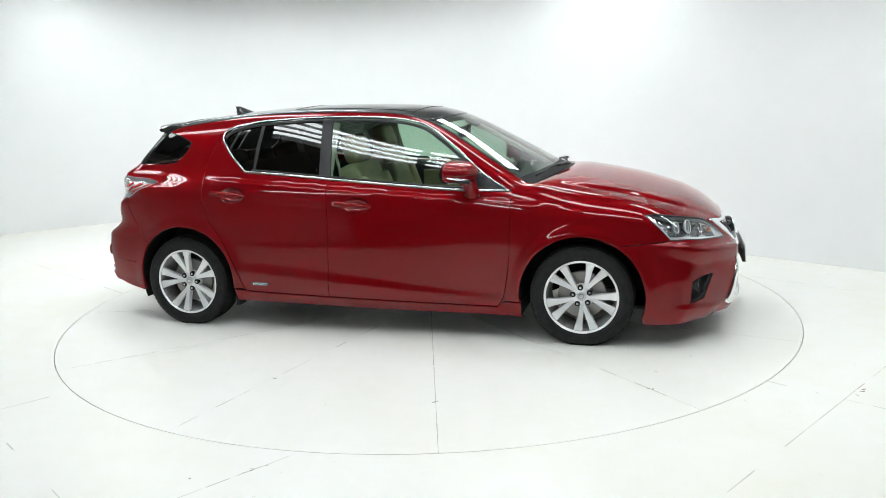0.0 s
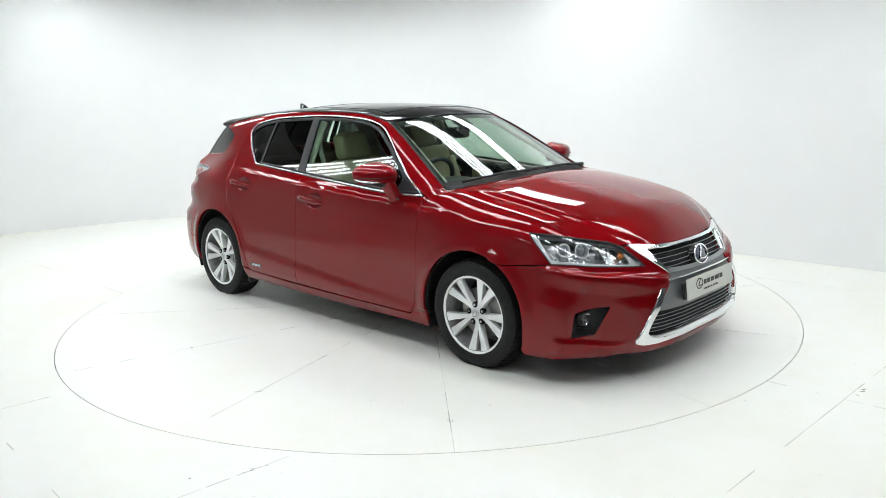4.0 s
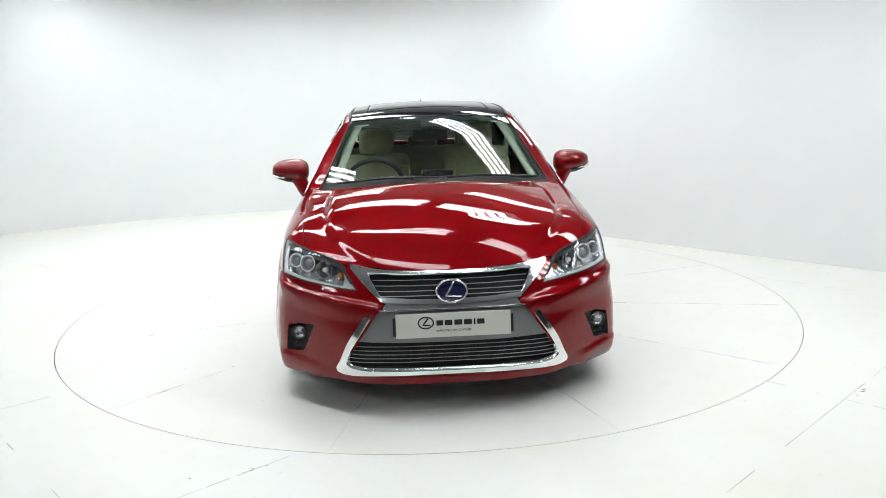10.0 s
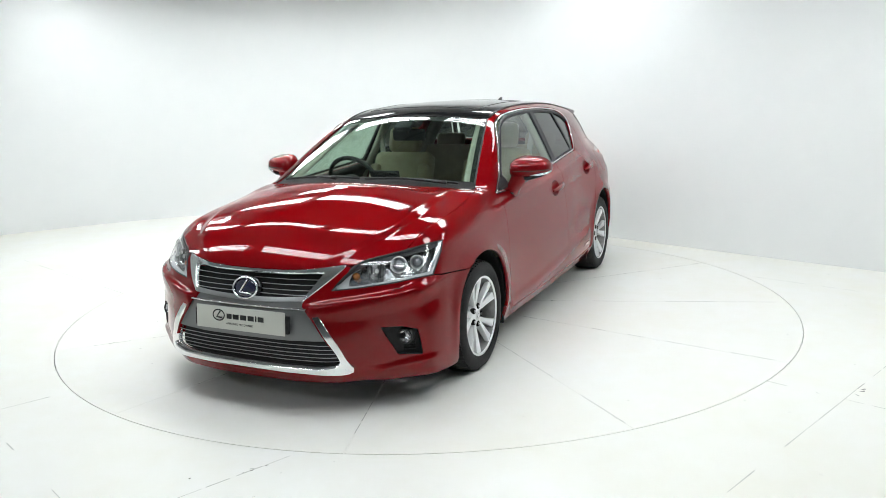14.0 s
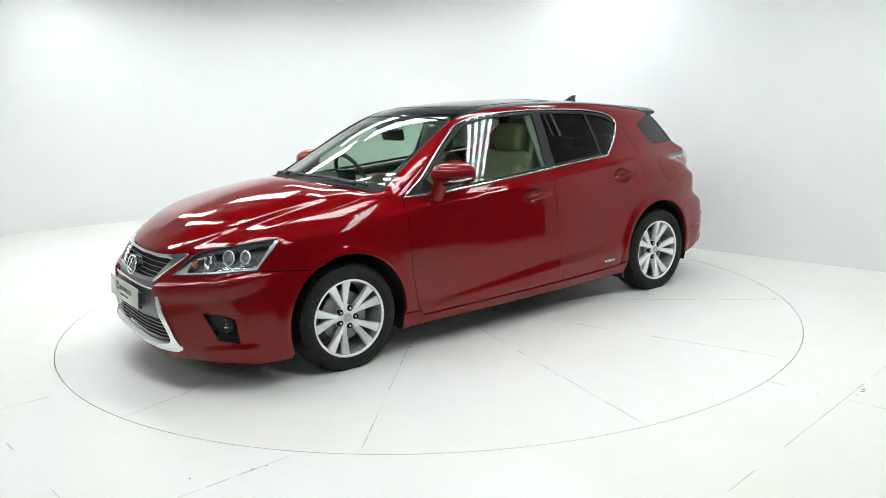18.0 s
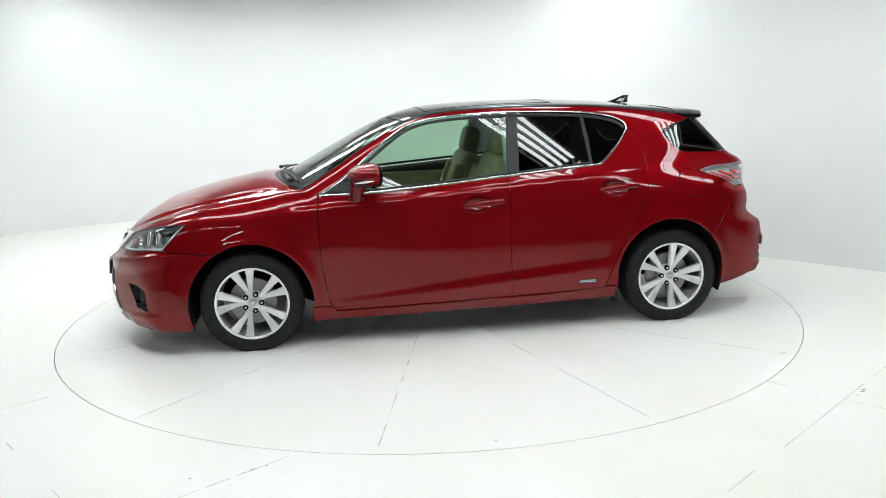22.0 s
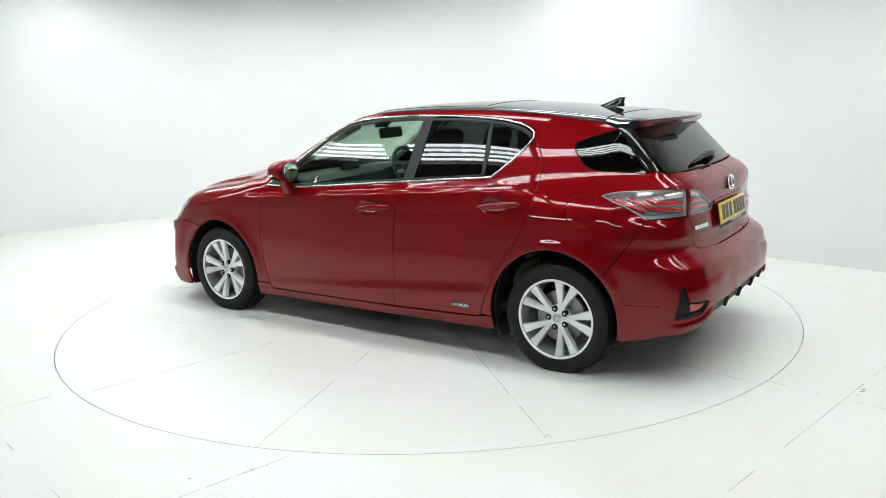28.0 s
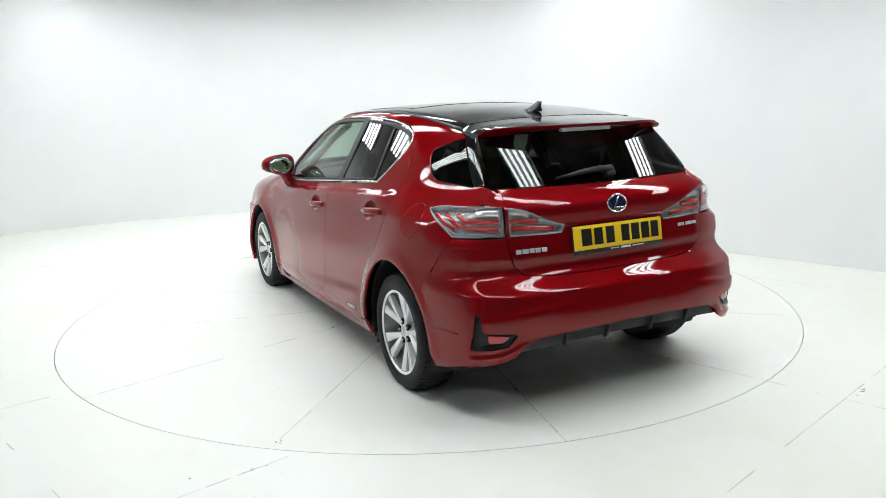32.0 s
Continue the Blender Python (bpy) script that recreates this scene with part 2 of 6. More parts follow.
HOOD_ROOF = Curve([2.40, 2.15, 2.05, 1.93, 1.73, 1.53, 1.33, 1.20, 1.13, 0.97, 0.728, 0.567, 0.41, 0.33, 0.17, -0.06, -0.45, -0.84, -1.15, -1.42, -1.64, -1.80],
                  [0.40, 0.630, 0.722, 0.793, 0.863, 0.914, 0.952, 0.972, 0.975, 1.046, 1.175, 1.258, 1.327, 1.353, 1.384, 1.401, 1.409, 1.397, 1.373, 1.342, 1.311, 1.279], 0.012)
CROWN = Curve([2.2, 1.9, 1.6, 1.3, 1.0, 0.3, -0.6, -1.7], [0.23, 0.165, 0.112, 0.10, 0.08, 0.10, 0.11, 0.12], 0.1)
FRONT_Z = Curve([0.10, 0.16, 0.22, 0.35, 0.45, 0.54, 0.60, 0.66, 0.70, 0.76, 0.90],
                [2.13, 2.174, 2.206, 2.214, 2.206, 2.184, 2.155, 2.115, 2.085, 2.02, 1.80], 0.012)
FRONT_LOW = Curve([0, 0.30, 0.47, 0.54, 0.735, 0.80, 0.85, 0.90, 1.0], [0, 0.012, 0.050, 0.095, 0.255, 0.310, 0.375, 0.52, 0.95], 0.02)
FRONT_HIGH = Curve([0, 0.30, 0.36, 0.42, 0.55, 0.70, 0.80, 0.90, 1.0], [0, 0.018, 0.032, 0.056, 0.108, 0.205, 0.305, 0.52, 0.85], 0.03)
REAR_Z = Curve([0.14, 0.25, 0.33, 0.43, 0.560, 0.600, 0.620, 0.648, 0.75, 0.86, 0.95, 1.00, 1.04, 1.08, 1.20, 1.29, 1.40],
               [-1.98, -2.015, -2.052, -2.066, -2.050, -2.038, -2.008, -1.968, -1.950, -1.935, -1.938, -1.90, -1.825, -1.79, -1.672, -1.585, -1.47], 0.010)
REAR_Y = Curve([0, 0.26, 0.42, 0.594, 0.70, 0.754, 0.80, 0.88, 1.0], [0, 0.004, 0.014, 0.045, 0.105, 0.175, 0.27, 0.45, 0.75], 0.03)
REAR_LOW = Curve([0, 0.30, 0.53, 0.65, 0.70, 0.735, 0.765, 0.80, 0.88, 1.0], [0, 0.006, 0.028, 0.058, 0.078, 0.098, 0.125, 0.180, 0.42, 0.85], 0.012)
EDGE_R = Curve([2.2, 1.6, 1.2, 1.0, 0.7, 0.3, 0.0, -1.2, -2.0], [0.07, 0.09, 0.09, 0.05, 0.035, 0.05, 0.07, 0.08, 0.08], 0.1)


def side_width(x, z):
    fx = np.clip((x - SX[0]) / (SX[1] - SX[0]), 0, len(SX) - 1.001)
    fz = np.clip((z - SZ[0]) / (SZ[1] - SZ[0]), 0, len(SZ) - 1.001)
    i, j = fx.astype(int), fz.astype(int)
    a, b = fx - i, fz - j
    w = (S_TABLE[j, i] * (1 - a) * (1 - b) + S_TABLE[j, i + 1] * a * (1 - b)
         + S_TABLE[j + 1, i] * (1 - a) * b + S_TABLE[j + 1, i + 1] * a * b)
    for wx, wz, wr in ARCHES.values():
        r = np.hypot(x - wx, z - wz)
        w = w + 0.014 * np.exp(-((r - wr - 0.01) / 0.045) ** 2) * smooth(0.12, 0.3, z)
    # lower edge of the doors kicks out
    zk = 0.34 - 0.09 * x
    w = w + 0.010 * smooth(0.03, -0.03, z - zk) * smooth(0.16, 0.24, z) * smooth(-1.0, -0.75, x) * smooth(0.95, 0.7, x)
    # shoulder line along the doors
    d = z - (0.889 - 0.067 * x)
    return w + np.interp(d, [-0.12, 0.0, 0.018], [0.0, 0.013, 0.0]) * smooth(1.15, 0.9, x) * smooth(-1.2, -0.95, x)


def form(x, y, z):
    """Below nought inside the body, above it outside."""
    x, z = np.asarray(x, float), np.asarray(z, float)
    y = np.abs(np.asarray(y, float))
    side = y - side_width(x, z)
    q = 0.33 * smooth(1.75, 1.15, x)
    xs = x + q * y * y
    top = HOOD_ROOF(xs) - CROWN(x) * y * y
    # raised middle of the bonnet between two ridges that close towards the grille
    ridge = 0.605 - 1.17 * np.clip(x - 1.45, 0, 0.7) ** 3
    top = top + (0.014 * (1 - smooth(-0.024, 0.024, y - ridge)) + 0.006 * (1 - y / 0.62) * (y < 0.62)) * smooth(1.1, 1.3, x)
    steep = 1 + 0.15 * smooth(1.2, 1.0, x) * smooth(0.25, 0.45, x)
    top = (z - top) / steep
    low = smooth(0.60, 0.36, z)
    front = x - (FRONT_Z(z) - FRONT_LOW(y) * low - FRONT_HIGH(y) * (1 - low))
    front = front / (1 + 0.35 * smooth(0.45, 0.85, y))
    high = smooth(0.79, 0.87, z)
    rear = (REAR_Z(z) + REAR_LOW(y) * (1 - high) + REAR_Y(y) * high) - x
    rear = rear / (1 + 0.25 * smooth(0.5, 0.85, y) + 0.35 * smooth(1.0, 1.06, z))
    g = smax(side, top, EDGE_R(x))
    g = smax(g, front, 0.05)
    return smax(g, rear, 0.045)


def form_normal(p):
    h = 0.004
    g = np.stack([form(p[:, 0] + h, p[:, 1], p[:, 2]) - form(p[:, 0] - h, p[:, 1], p[:, 2]),
                  form(p[:, 0], p[:, 1] + h, p[:, 2]) - form(p[:, 0], p[:, 1] - h, p[:, 2]),
                  form(p[:, 0], p[:, 1], p[:, 2] + h) - form(p[:, 0], p[:, 1], p[:, 2] - h)], 1)
    return g / np.maximum(np.linalg.norm(g, axis=1, keepdims=True), 1e-9)


def march(o, d, lo, hi):
    """Where rays from inside leave the form."""
    a, b = np.full(len(o), float(lo)), np.full(len(o), float(hi))
    for _ in range(34):
        m = (a + b) / 2
        p = o + d * m[:, None]
        out = form(p[:, 0], p[:, 1], p[:, 2]) > 0
        b, a = np.where(out, m, b), np.where(out, a, m)
    return o + d * ((a + b) / 2)[:, None]


def on_side(pts):
    """(x, z) pairs onto the left flank."""
    p = np.array(pts, float)
    o = np.stack([p[:, 0], np.zeros(len(p)), p[:, 1]], 1)
    return march(o, np.tile([0.0, 1.0, 0.0], (len(p), 1)), 0, 1.3)


def on_top(pts):
    p = np.array(pts, float)
    o = np.stack([p[:, 0], p[:, 1], np.full(len(p), 0.5)], 1)
    return march(o, np.tile([0.0, 0.0, 1.0], (len(p), 1)), 0, 1.3)


def on_front(pts):
    """(y, z) pairs onto the nose."""
    p = np.array(pts, float)
    o = np.stack([np.full(len(p), 1.0), p[:, 0], p[:, 1]], 1)
    return march(o, np.tile([1.0, 0.0, 0.0], (len(p), 1)), 0, 1.6)


def on_rear(pts):
    p = np.array(pts, float)
    o = np.stack([np.full(len(p), -1.0), p[:, 0], p[:, 1]], 1)
    return march(o, np.tile([-1.0, 0.0, 0.0], (len(p), 1)), 0, 1.6)


class Flank:
    """Unrolls the body about a lengthwise axis: (x, angle)."""
    y0, z0, k = 0.25, 0.60, 0.62

    def uv(self, p):
        return np.stack([p[:, 0], np.arctan2(p[:, 2] - self.z0, p[:, 1] - self.y0) * self.k], 1)

    def lift(self, w):
        a = w[:, 1] / self.k
        o = np.stack([w[:, 0], np.full(len(w), self.y0), np.full(len(w), self.z0)], 1)
        return march(o, np.stack([np.zeros(len(w)), np.cos(a), np.sin(a)], 1), 0, 1.6)


class Top:
    def uv(self, p):
        return p[:, :2].copy()

    def lift(self, w):
        return on_top(w)


class End:
    """Unrolls the nose (or the tail) about an upright axis: (angle, z)."""

    def __init__(self, x0, sign, k=0.85):
        self.x0, self.sign, self.k = x0, sign, k

    def uv(self, p):
        return np.stack([np.arctan2(p[:, 1], self.sign * (p[:, 0] - self.x0)) * self.k, p[:, 2]], 1)

    def lift(self, w):
        a = w[:, 0] / self.k
        o = np.stack([np.full(len(w), self.x0), np.zeros(len(w)), w[:, 1]], 1)
        return march(o, np.stack([self.sign * np.cos(a), np.sin(a), np.zeros(len(w))], 1), 0, 1.8)


SCREEN_Z = Curve([1.30, 1.20, 1.08, 0.97, 0.728, 0.567, 0.41, 0.33, 0.25], [0.867, 0.921, 0.986, 1.046, 1.175, 1.258, 1.327, 1.353, 1.370], 0.02)


class Screen:
    """The windscreen's own sheet, which runs on straight below the bonnet's edge."""

    def uv(self, p):
        return p[:, :2].copy()

    def lift(self, w):
        x, y = w[:, 0], w[:, 1]
        return np.stack([x, y, SCREEN_Z(x + 0.33 * y * y) - CROWN(x) * y * y], 1)


_pane = [(s, np.polyfit([1.0, 1.15, 1.35], [row[6], row[7] - 0.002, row[8] - 0.006], 2)) for s, row in STATIONS[2:7]]
PANE = [Curve([s for s, _ in _pane], [k[i] for _, k in _pane], 0.25) for i in range(3)]


class Pane:
    """The side windows' own smooth sheet: (x, z)."""

    def uv(self, p):
        return p[:, [0, 2]].copy()

    def lift(self, w):
        x, z = w[:, 0], w[:, 1]
        return np.stack([x, PANE[0](x) * z * z + PANE[1](x) * z + PANE[2](x), z], 1)


class RearPane:
    """The rear window's own smooth sheet: (y, z)."""

    def uv(self, p):
        return p[:, [1, 2]].copy()

    def lift(self, w):
        y, z = w[:, 0], w[:, 1]
        h = z - 1.04
        return np.stack([-1.824 + 0.915 * h + 0.10 * h * h + 0.06 * y * y + 0.19 * y ** 4, y, z], 1)


FLANK, TOP, NOSE, TAIL, SCREEN, PANES, REAR_PANE = Flank(), Top(), End(1.25, 1), End(-1.15, -1), Screen(), Pane(), RearPane()


def bend(knots, per=6):
    """A soft curve through 2D knots."""
    k = np.array(knots, float)
    k = np.vstack([2 * k[0] - k[1], k, 2 * k[-1] - k[-2]])
    out = []
    for i in range(1, len(k) - 2):
        a, b, c, d = k[i - 1], k[i], k[i + 1], k[i + 2]
        for t in np.linspace(0, 1, per, endpoint=False):
            out.append(0.5 * (2 * b + (c - a) * t + (2 * a - 5 * b + 4 * c - d) * t * t + (3 * b - a - 3 * c + d) * t ** 3))
    out.append(k[-2])
    return [tuple(v) for v in out]


def dense(loop, step, closed=True):
    out, n = [], len(loop)
    for i in range(n if closed else n - 1):
        a, b = loop[i], loop[(i + 1) % n]
        m = max(1, int(np.linalg.norm(b - a) / step + 0.5))
        for j in range(m):
            out.append(a + (b - a) * j / m)
    if not closed:
        out.append(loop[-1])
    return np.array(out)


def area2(w):
    x, y = w[:, 0], w[:, 1]
    return 0.5 * np.sum(x * np.roll(y, -1) - y * np.roll(x, -1))


def within(pts, loop):
    x, y = pts[:, 0], pts[:, 1]
    ins = np.zeros(len(pts), bool)
    for (x0, y0), (x1, y1) in zip(loop, np.roll(loop, -1, axis=0)):
        if y0 != y1:
            ins ^= ((y0 > y) != (y1 > y)) & (x < (x1 - x0) * (y - y0) / (y1 - y0) + x0)
    return ins


def shrink(w, d):
    """Moves a counter-clockwise loop inwards by d."""
    t = np.roll(w, -1, axis=0) - np.roll(w, 1, axis=0)
    t /= np.maximum(np.linalg.norm(t, axis=1, keepdims=True), 1e-9)
    return w + np.stack([-t[:, 1], t[:, 0]], 1) * d


def sheet(loop, proj, holes=(), step=0.03, off=0.0, thick=0.018, gap=0.0030, dish=None):
    """A panel of the form inside a loop of points: vertices, faces, normals. off lifts it, thick is the depth of its turned-in rim."""
    from_loops = []
    for n, l in enumerate((loop, *holes)):
        w = dense(proj.uv(np.array(l, float)), step * 0.6)
        if area2(w) < 0:
            w = w[::-1]
        from_loops.append(shrink(w, gap if n == 0 else -gap))
    w0 = from_loops[0]
    lo, hi = w0.min(0), w0.max(0)
    gx, gy = np.meshgrid(np.arange(lo[0], hi[0] + step, step), np.arange(lo[1], hi[1] + step, step * 0.866))
    gx[1::2] += step / 2
    g = np.stack([gx.ravel(), gy.ravel()], 1)
    g = g[within(g, w0)]
    for h in from_loops[1:]:
        g = g[~within(g, h)]
    allb = np.vstack(from_loops)
    keep = np.ones(len(g), bool)
    for i in range(0, len(g), 2000):
        d = np.sqrt(((g[i:i + 2000, None] - allb[None]) ** 2).sum(2)).min(1)
        keep[i:i + 2000] = d > step * 0.45
    g = g[keep]
    pts = np.vstack([allb, g])
    edges, at = [], 0
    for l in from_loops:
        edges += [(at + i, at + (i + 1) % len(l)) for i in range(len(l))]
        at += len(l)
    from mathutils.geometry import delaunay_2d_cdt
    vs, _, fs, *_ = delaunay_2d_cdt([Vector(p) for p in pts], edges, [], 0, 1e-7, False)
    w = np.array([tuple(v) for v in vs])
    fs = np.array([tuple(f) for f in fs])
    c = w[fs].mean(1)
    ok = within(c, w0)
    for h in from_loops[1:]:
        ok &= ~within(c, h)
    fs = fs[ok]
    p = proj.lift(w)
    nrm = form_normal(p)
    depth = off if dish is None else off + dish(p)
    depth = np.broadcast_to(np.asarray(depth, float), (len(p),))
    p = p + nrm * depth[:, None]
    # faces turn outwards
    fn = np.cross(p[fs[:, 1]] - p[fs[:, 0]], p[fs[:, 2]] - p[fs[:, 0]])
    flip = (fn * nrm[fs].mean(1)).sum(1) < 0
    fs[flip] = fs[flip][:, ::-1]
    if dish is not None:
        fn = np.cross(p[fs[:, 1]] - p[fs[:, 0]], p[fs[:, 2]] - p[fs[:, 0]])
        acc = np.zeros_like(p)
        for k in range(3):
            np.add.at(acc, fs[:, k], fn)
        nrm = acc / np.maximum(np.linalg.norm(acc, axis=1, keepdims=True), 1e-12)
    verts, faces, normals = p, [tuple(f) for f in fs], nrm
    if thick:
        count = {}
        for f in faces:
            for i in range(3):
                a, b = f[i], f[(i + 1) % 3]
                count[(a, b)] = count.get((a, b), 0) + 1
        rim = [(a, b) for (a, b) in count if (b, a) not in count]
        idx = sorted({v for e in rim for v in e})
        pos = {v: i for i, v in enumerate(idx)}
        base, m = len(p), len(idx)
        outw = np.zeros((m, 3))
        for a, b in rim:
            t = np.cross(p[b] - p[a], nrm[a])
            t /= max(np.linalg.norm(t), 1e-9)
            outw[pos[a]] += t
            outw[pos[b]] += t
        outw /= np.maximum(np.linalg.norm(outw, axis=1, keepdims=True), 1e-9)
        turn = 1.0 if thick > 0 else -1.0
        r0 = p[idx] + outw * 0.0009 - nrm[idx] * 0.0012 * turn
        r1 = p[idx] + outw * 0.0009 - nrm[idx] * thick
        verts = np.vstack([p, r0, r1])
        outw = outw * turn
        mid = nrm[idx] + outw
        mid /= np.maximum(np.linalg.norm(mid, axis=1, keepdims=True), 1e-9)
        normals = np.vstack([nrm, mid, outw])
        for a, b in rim:
            i, j = pos[a], pos[b]
            faces.append((a, base + i, base + j, b))
            faces.append((base + i, base + m + i, base + m + j, base + j))
    return verts, faces, normals


def panel(name, loop, proj, mat, parent, sides=(1, -1), label="", **how):
    """One panel, or a left and a right one. Returns the objects made."""
    v, f, n = sheet(loop, proj, **how)
    made = []
    for s in sides:
        flip = np.array([1.0, s, 1.0])
        ff = f if s > 0 else [t[::-1] for t in f]
        made.append(part(name, mesh_from(name, v * flip, ff, True, n * flip), mat, parent, label))
    return made


def both(half):
    """Closes a loop by its mirror image over the car's middle plane; half runs from the middle round to the middle."""
    h = np.array(half, float)
    m = h[::-1] * np.array([1.0, -1.0, 1.0])
    return np.vstack([h, m])


def strip(points, parent, mat, name, radius=0.006, flat=0.5, lift=0.002, closed=False, sides=(1, -1), label="", seg=8):
    """A moulding laid along points of the form."""
    p = np.array(points, float)
    n = form_normal(p)
    p = p + n * lift
    v, f = tube(p, radius, seg, flat, closed, n)
    made = []
    for s in sides:
        vv = [(a[0], a[1] * s, a[2]) for a in v]
        ff = f if s > 0 else [t[::-1] for t in f]
        made.append(part(name, mesh_from(name, vv, ff), mat, parent, label))
    return made


# ---- the hall ----
WALL_H = 4.3


def wall_line():
    """Plan of the white wall: two straight runs with a rounded corner between them."""
    return bend([(5.4, -1.4), (4.65, -0.64), (3.61, 0.47), (2.82, 1.28), (1.74, 2.44), (0.75, 3.50), (-0.15, 4.40), (-0.95, 4.86), (-1.9, 4.93), (-3.0, 4.72), (-4.0, 4.30), (-4.98, 3.69), (-6.2, 2.85), (-7.2, 1.95), (-7.9, 0.8), (-8.1, -0.6), (-8.0, -2.4), (-7.7, -4.2), (-7.1, -6.0), (-6.2, -7.8)], 10)


def build_hall():
    line = wall_line()
    n = len(line)
    # wall with thickness; the floor runs into it with a small cove that grows towards the far corner
    prof = [(0.0, 1.5), (0.0, 3.25), (0.0, WALL_H), (0.15, WALL_H), (0.15, -0.05)]
    vs, fs = [], []
    for i, (x, y) in enumerate(line):
        a, b = np.array(line[max(i - 1, 0)]), np.array(line[min(i + 1, n - 1)])
        t = (b - a) / np.linalg.norm(b - a)
        out = np.array([-t[1], t[0]])
        r = 0.02 + 1.25 * float(smooth(1.3, -2.6, x))
        cove = [(-r * (1 - math.sin(a)), r * (1 - math.cos(a))) for a in np.linspace(0, math.pi / 2, 15)]
        for d, z in cove + prof:
            vs.append((x + out[0] * d, y + out[1] * d, z))
    m = len(prof) + 15
    for i in range(n - 1):
        for k in range(m - 1):
            fs.append((i * m + k, i * m + k + 1, (i + 1) * m + k + 1, (i + 1) * m + k))
    bm = bmesh.new()
    me = mesh_from("wall", vs, fs)
    bm.from_mesh(me)
    bmesh.ops.recalc_face_normals(bm, faces=bm.faces)
    w = part("wall_cyclorama", shade(bm, 30), WALL_WHITE, None)
    tagged(w, "smooth white painted curved studio wall", "wall", kind="structure")

    # floor with a round hole for the disc
    bm = bmesh.new()
    seg = 180
    rings = [DISC_R + 0.002, 2.7, 3.4, 5.0, 6.4, 9.0, 13.0]
    loops = []
    for r in rings:
        loops.append([bm.verts.new((r * math.cos(2 * math.pi * i / seg), r * math.sin(2 * math.pi * i / seg), 0)) for i in range(seg)])
    deep = [bm.verts.new((rings[0] * math.cos(2 * math.pi * i / seg), rings[0] * math.sin(2 * math.pi * i / seg), -0.05)) for i in range(seg)]
    for n_ring, (a, b) in enumerate([(deep, loops[0])] + list(zip(loops, loops[1:]))):
        for i in range(seg):
            j = (i + 1) % seg
            face = bm.faces.new((a[i], b[i], b[j], a[j]))
            if n_ring >= 5 and 105 <= i < 178:  # unseen sector, greyed to throw less light back at the car
                face.material_index = 1
    fl = part("floor", bm, FLOOR_WHITE, None)
    fl.data.materials.append(DIM_FLOOR)
    tagged(fl, "scuffed white painted studio floor round the turntable", "floor", kind="structure")
    rng = random.Random(9)
    bm = bmesh.new()
    for a, b in (((-2.9, -1.10), (-1.10, -3.10)), ((4.2, 0.05), (0.7, -3.22)), ((-3.2, -2.65), (-1.95, -1.62)), ((-1.3, -3.02), (-0.60, -2.42)),
                 ((1.68, -1.80), (2.7, -2.85)), ((-3.9, 2.0), (-2.3, 0.42)), ((-2.1, 1.35), (-1.1, 2.5)), ((2.5, 0.35), (3.6, -0.75))):
        thin_line(bm, a, b, 0.0022, 0.0012, rng, 0.35)
    tagged(part("floor_joint", bm, SEAM_GREY, None), "worn grey joints between the floor boards", "floor joint", kind="structure")
    bm = bmesh.new()
    spots = [(2.07, -1.97, 0.016), (2.09, -1.955, 0.016), (2.02, -2.02, 0.008), (-0.745, -2.545, 0.012), (-0.70, -2.51, 0.010), (-0.78, -2.57, 0.007), (-2.05, -1.70, 0.008), (-0.98, -2.60, 0.008), (1.85, -1.98, 0.006)]
    for _ in range(34):
        a, r = rng.uniform(-2.6, 0.3), rng.uniform(2.5, 3.6)
        spots.append((r * math.cos(a), r * math.sin(a), rng.uniform(0.002, 0.006)))
    scuffs(bm, spots, 0.0016, rng)
    tagged(part("floor_scuffs", bm, SCUFF_DARK, None), "small dark chips and scuffs on the white floor", "scuff", kind="stuff")
    bm = bmesh.new()
    bmesh.ops.create_circle(bm, cap_ends=True, radius=2.7, segments=64, matrix=Matrix.Translation((0, 0, -0.06)))
    pit = part("floor_pit", bm, SCUFF_DARK, None)
    tagged(pit, "dark pit floor under the turntable", "floor", kind="structure")

    # the darker hall behind the camera and its vaulted roof
    bm = bmesh.new()
    box(bm, 0, -9.2, 2.0, 18.4, 0.2, 4.0)
    tagged(part("wall_hall_back", bm, HALL_GREY, None), "plain grey sheet wall behind the studio", "wall", kind="structure")
    for s in (-1, 1):
        bm = bmesh.new()
        box(bm, s * 9.1, 0, 2.0, 0.2, 18.2, 4.0)
        tagged(part("wall_hall_side", bm, HALL_WALL if s < 0 else HALL_GREY, None), "plain grey sheet wall beside the studio", "wall", kind="structure")
    bm = bmesh.new()
    box(bm, 0, 9.2, 2.0, 18.4, 0.2, 4.0)
    tagged(part("wall_hall_far", bm, HALL_WALL, None), "plain pale grey sheet wall behind the white wall", "wall", kind="structure")
    bm = bmesh.new()
    steps = 40
    prev = None
    for i in range(steps + 1):
        a = math.pi * (0.06 + 0.88 * i / steps)
        x, z = 9.35 * math.cos(a), 3.3 + 2.6 * math.sin(a)
        cur = [bm.verts.new((x, -9.3, z)), bm.verts.new((x, 9.3, z))]
        if prev:
            bm.faces.new((prev[0], prev[1], cur[1], cur[0]))
        prev = cur
    for k in range(10):
        y = -8.1 + 1.8 * k
        for i in range(steps):
            a0, a1 = (math.pi * (0.06 + 0.88 * j / steps) for j in (i, i + 1))
            q = [bm.verts.new((r * math.cos(a), y + d, 3.3 + 2.6 * math.sin(a) + e)) for a, r, e, d in
                 ((a0, 9.25, -0.10, -0.05), (a1, 9.25, -0.10, -0.05), (a1, 9.25, -0.10, 0.05), (a0, 9.25, -0.10, 0.05))]
            bm.faces.new(q).material_index = 1
    ce = part("ceiling", shade(bm, 40), HALL_GREY, None)
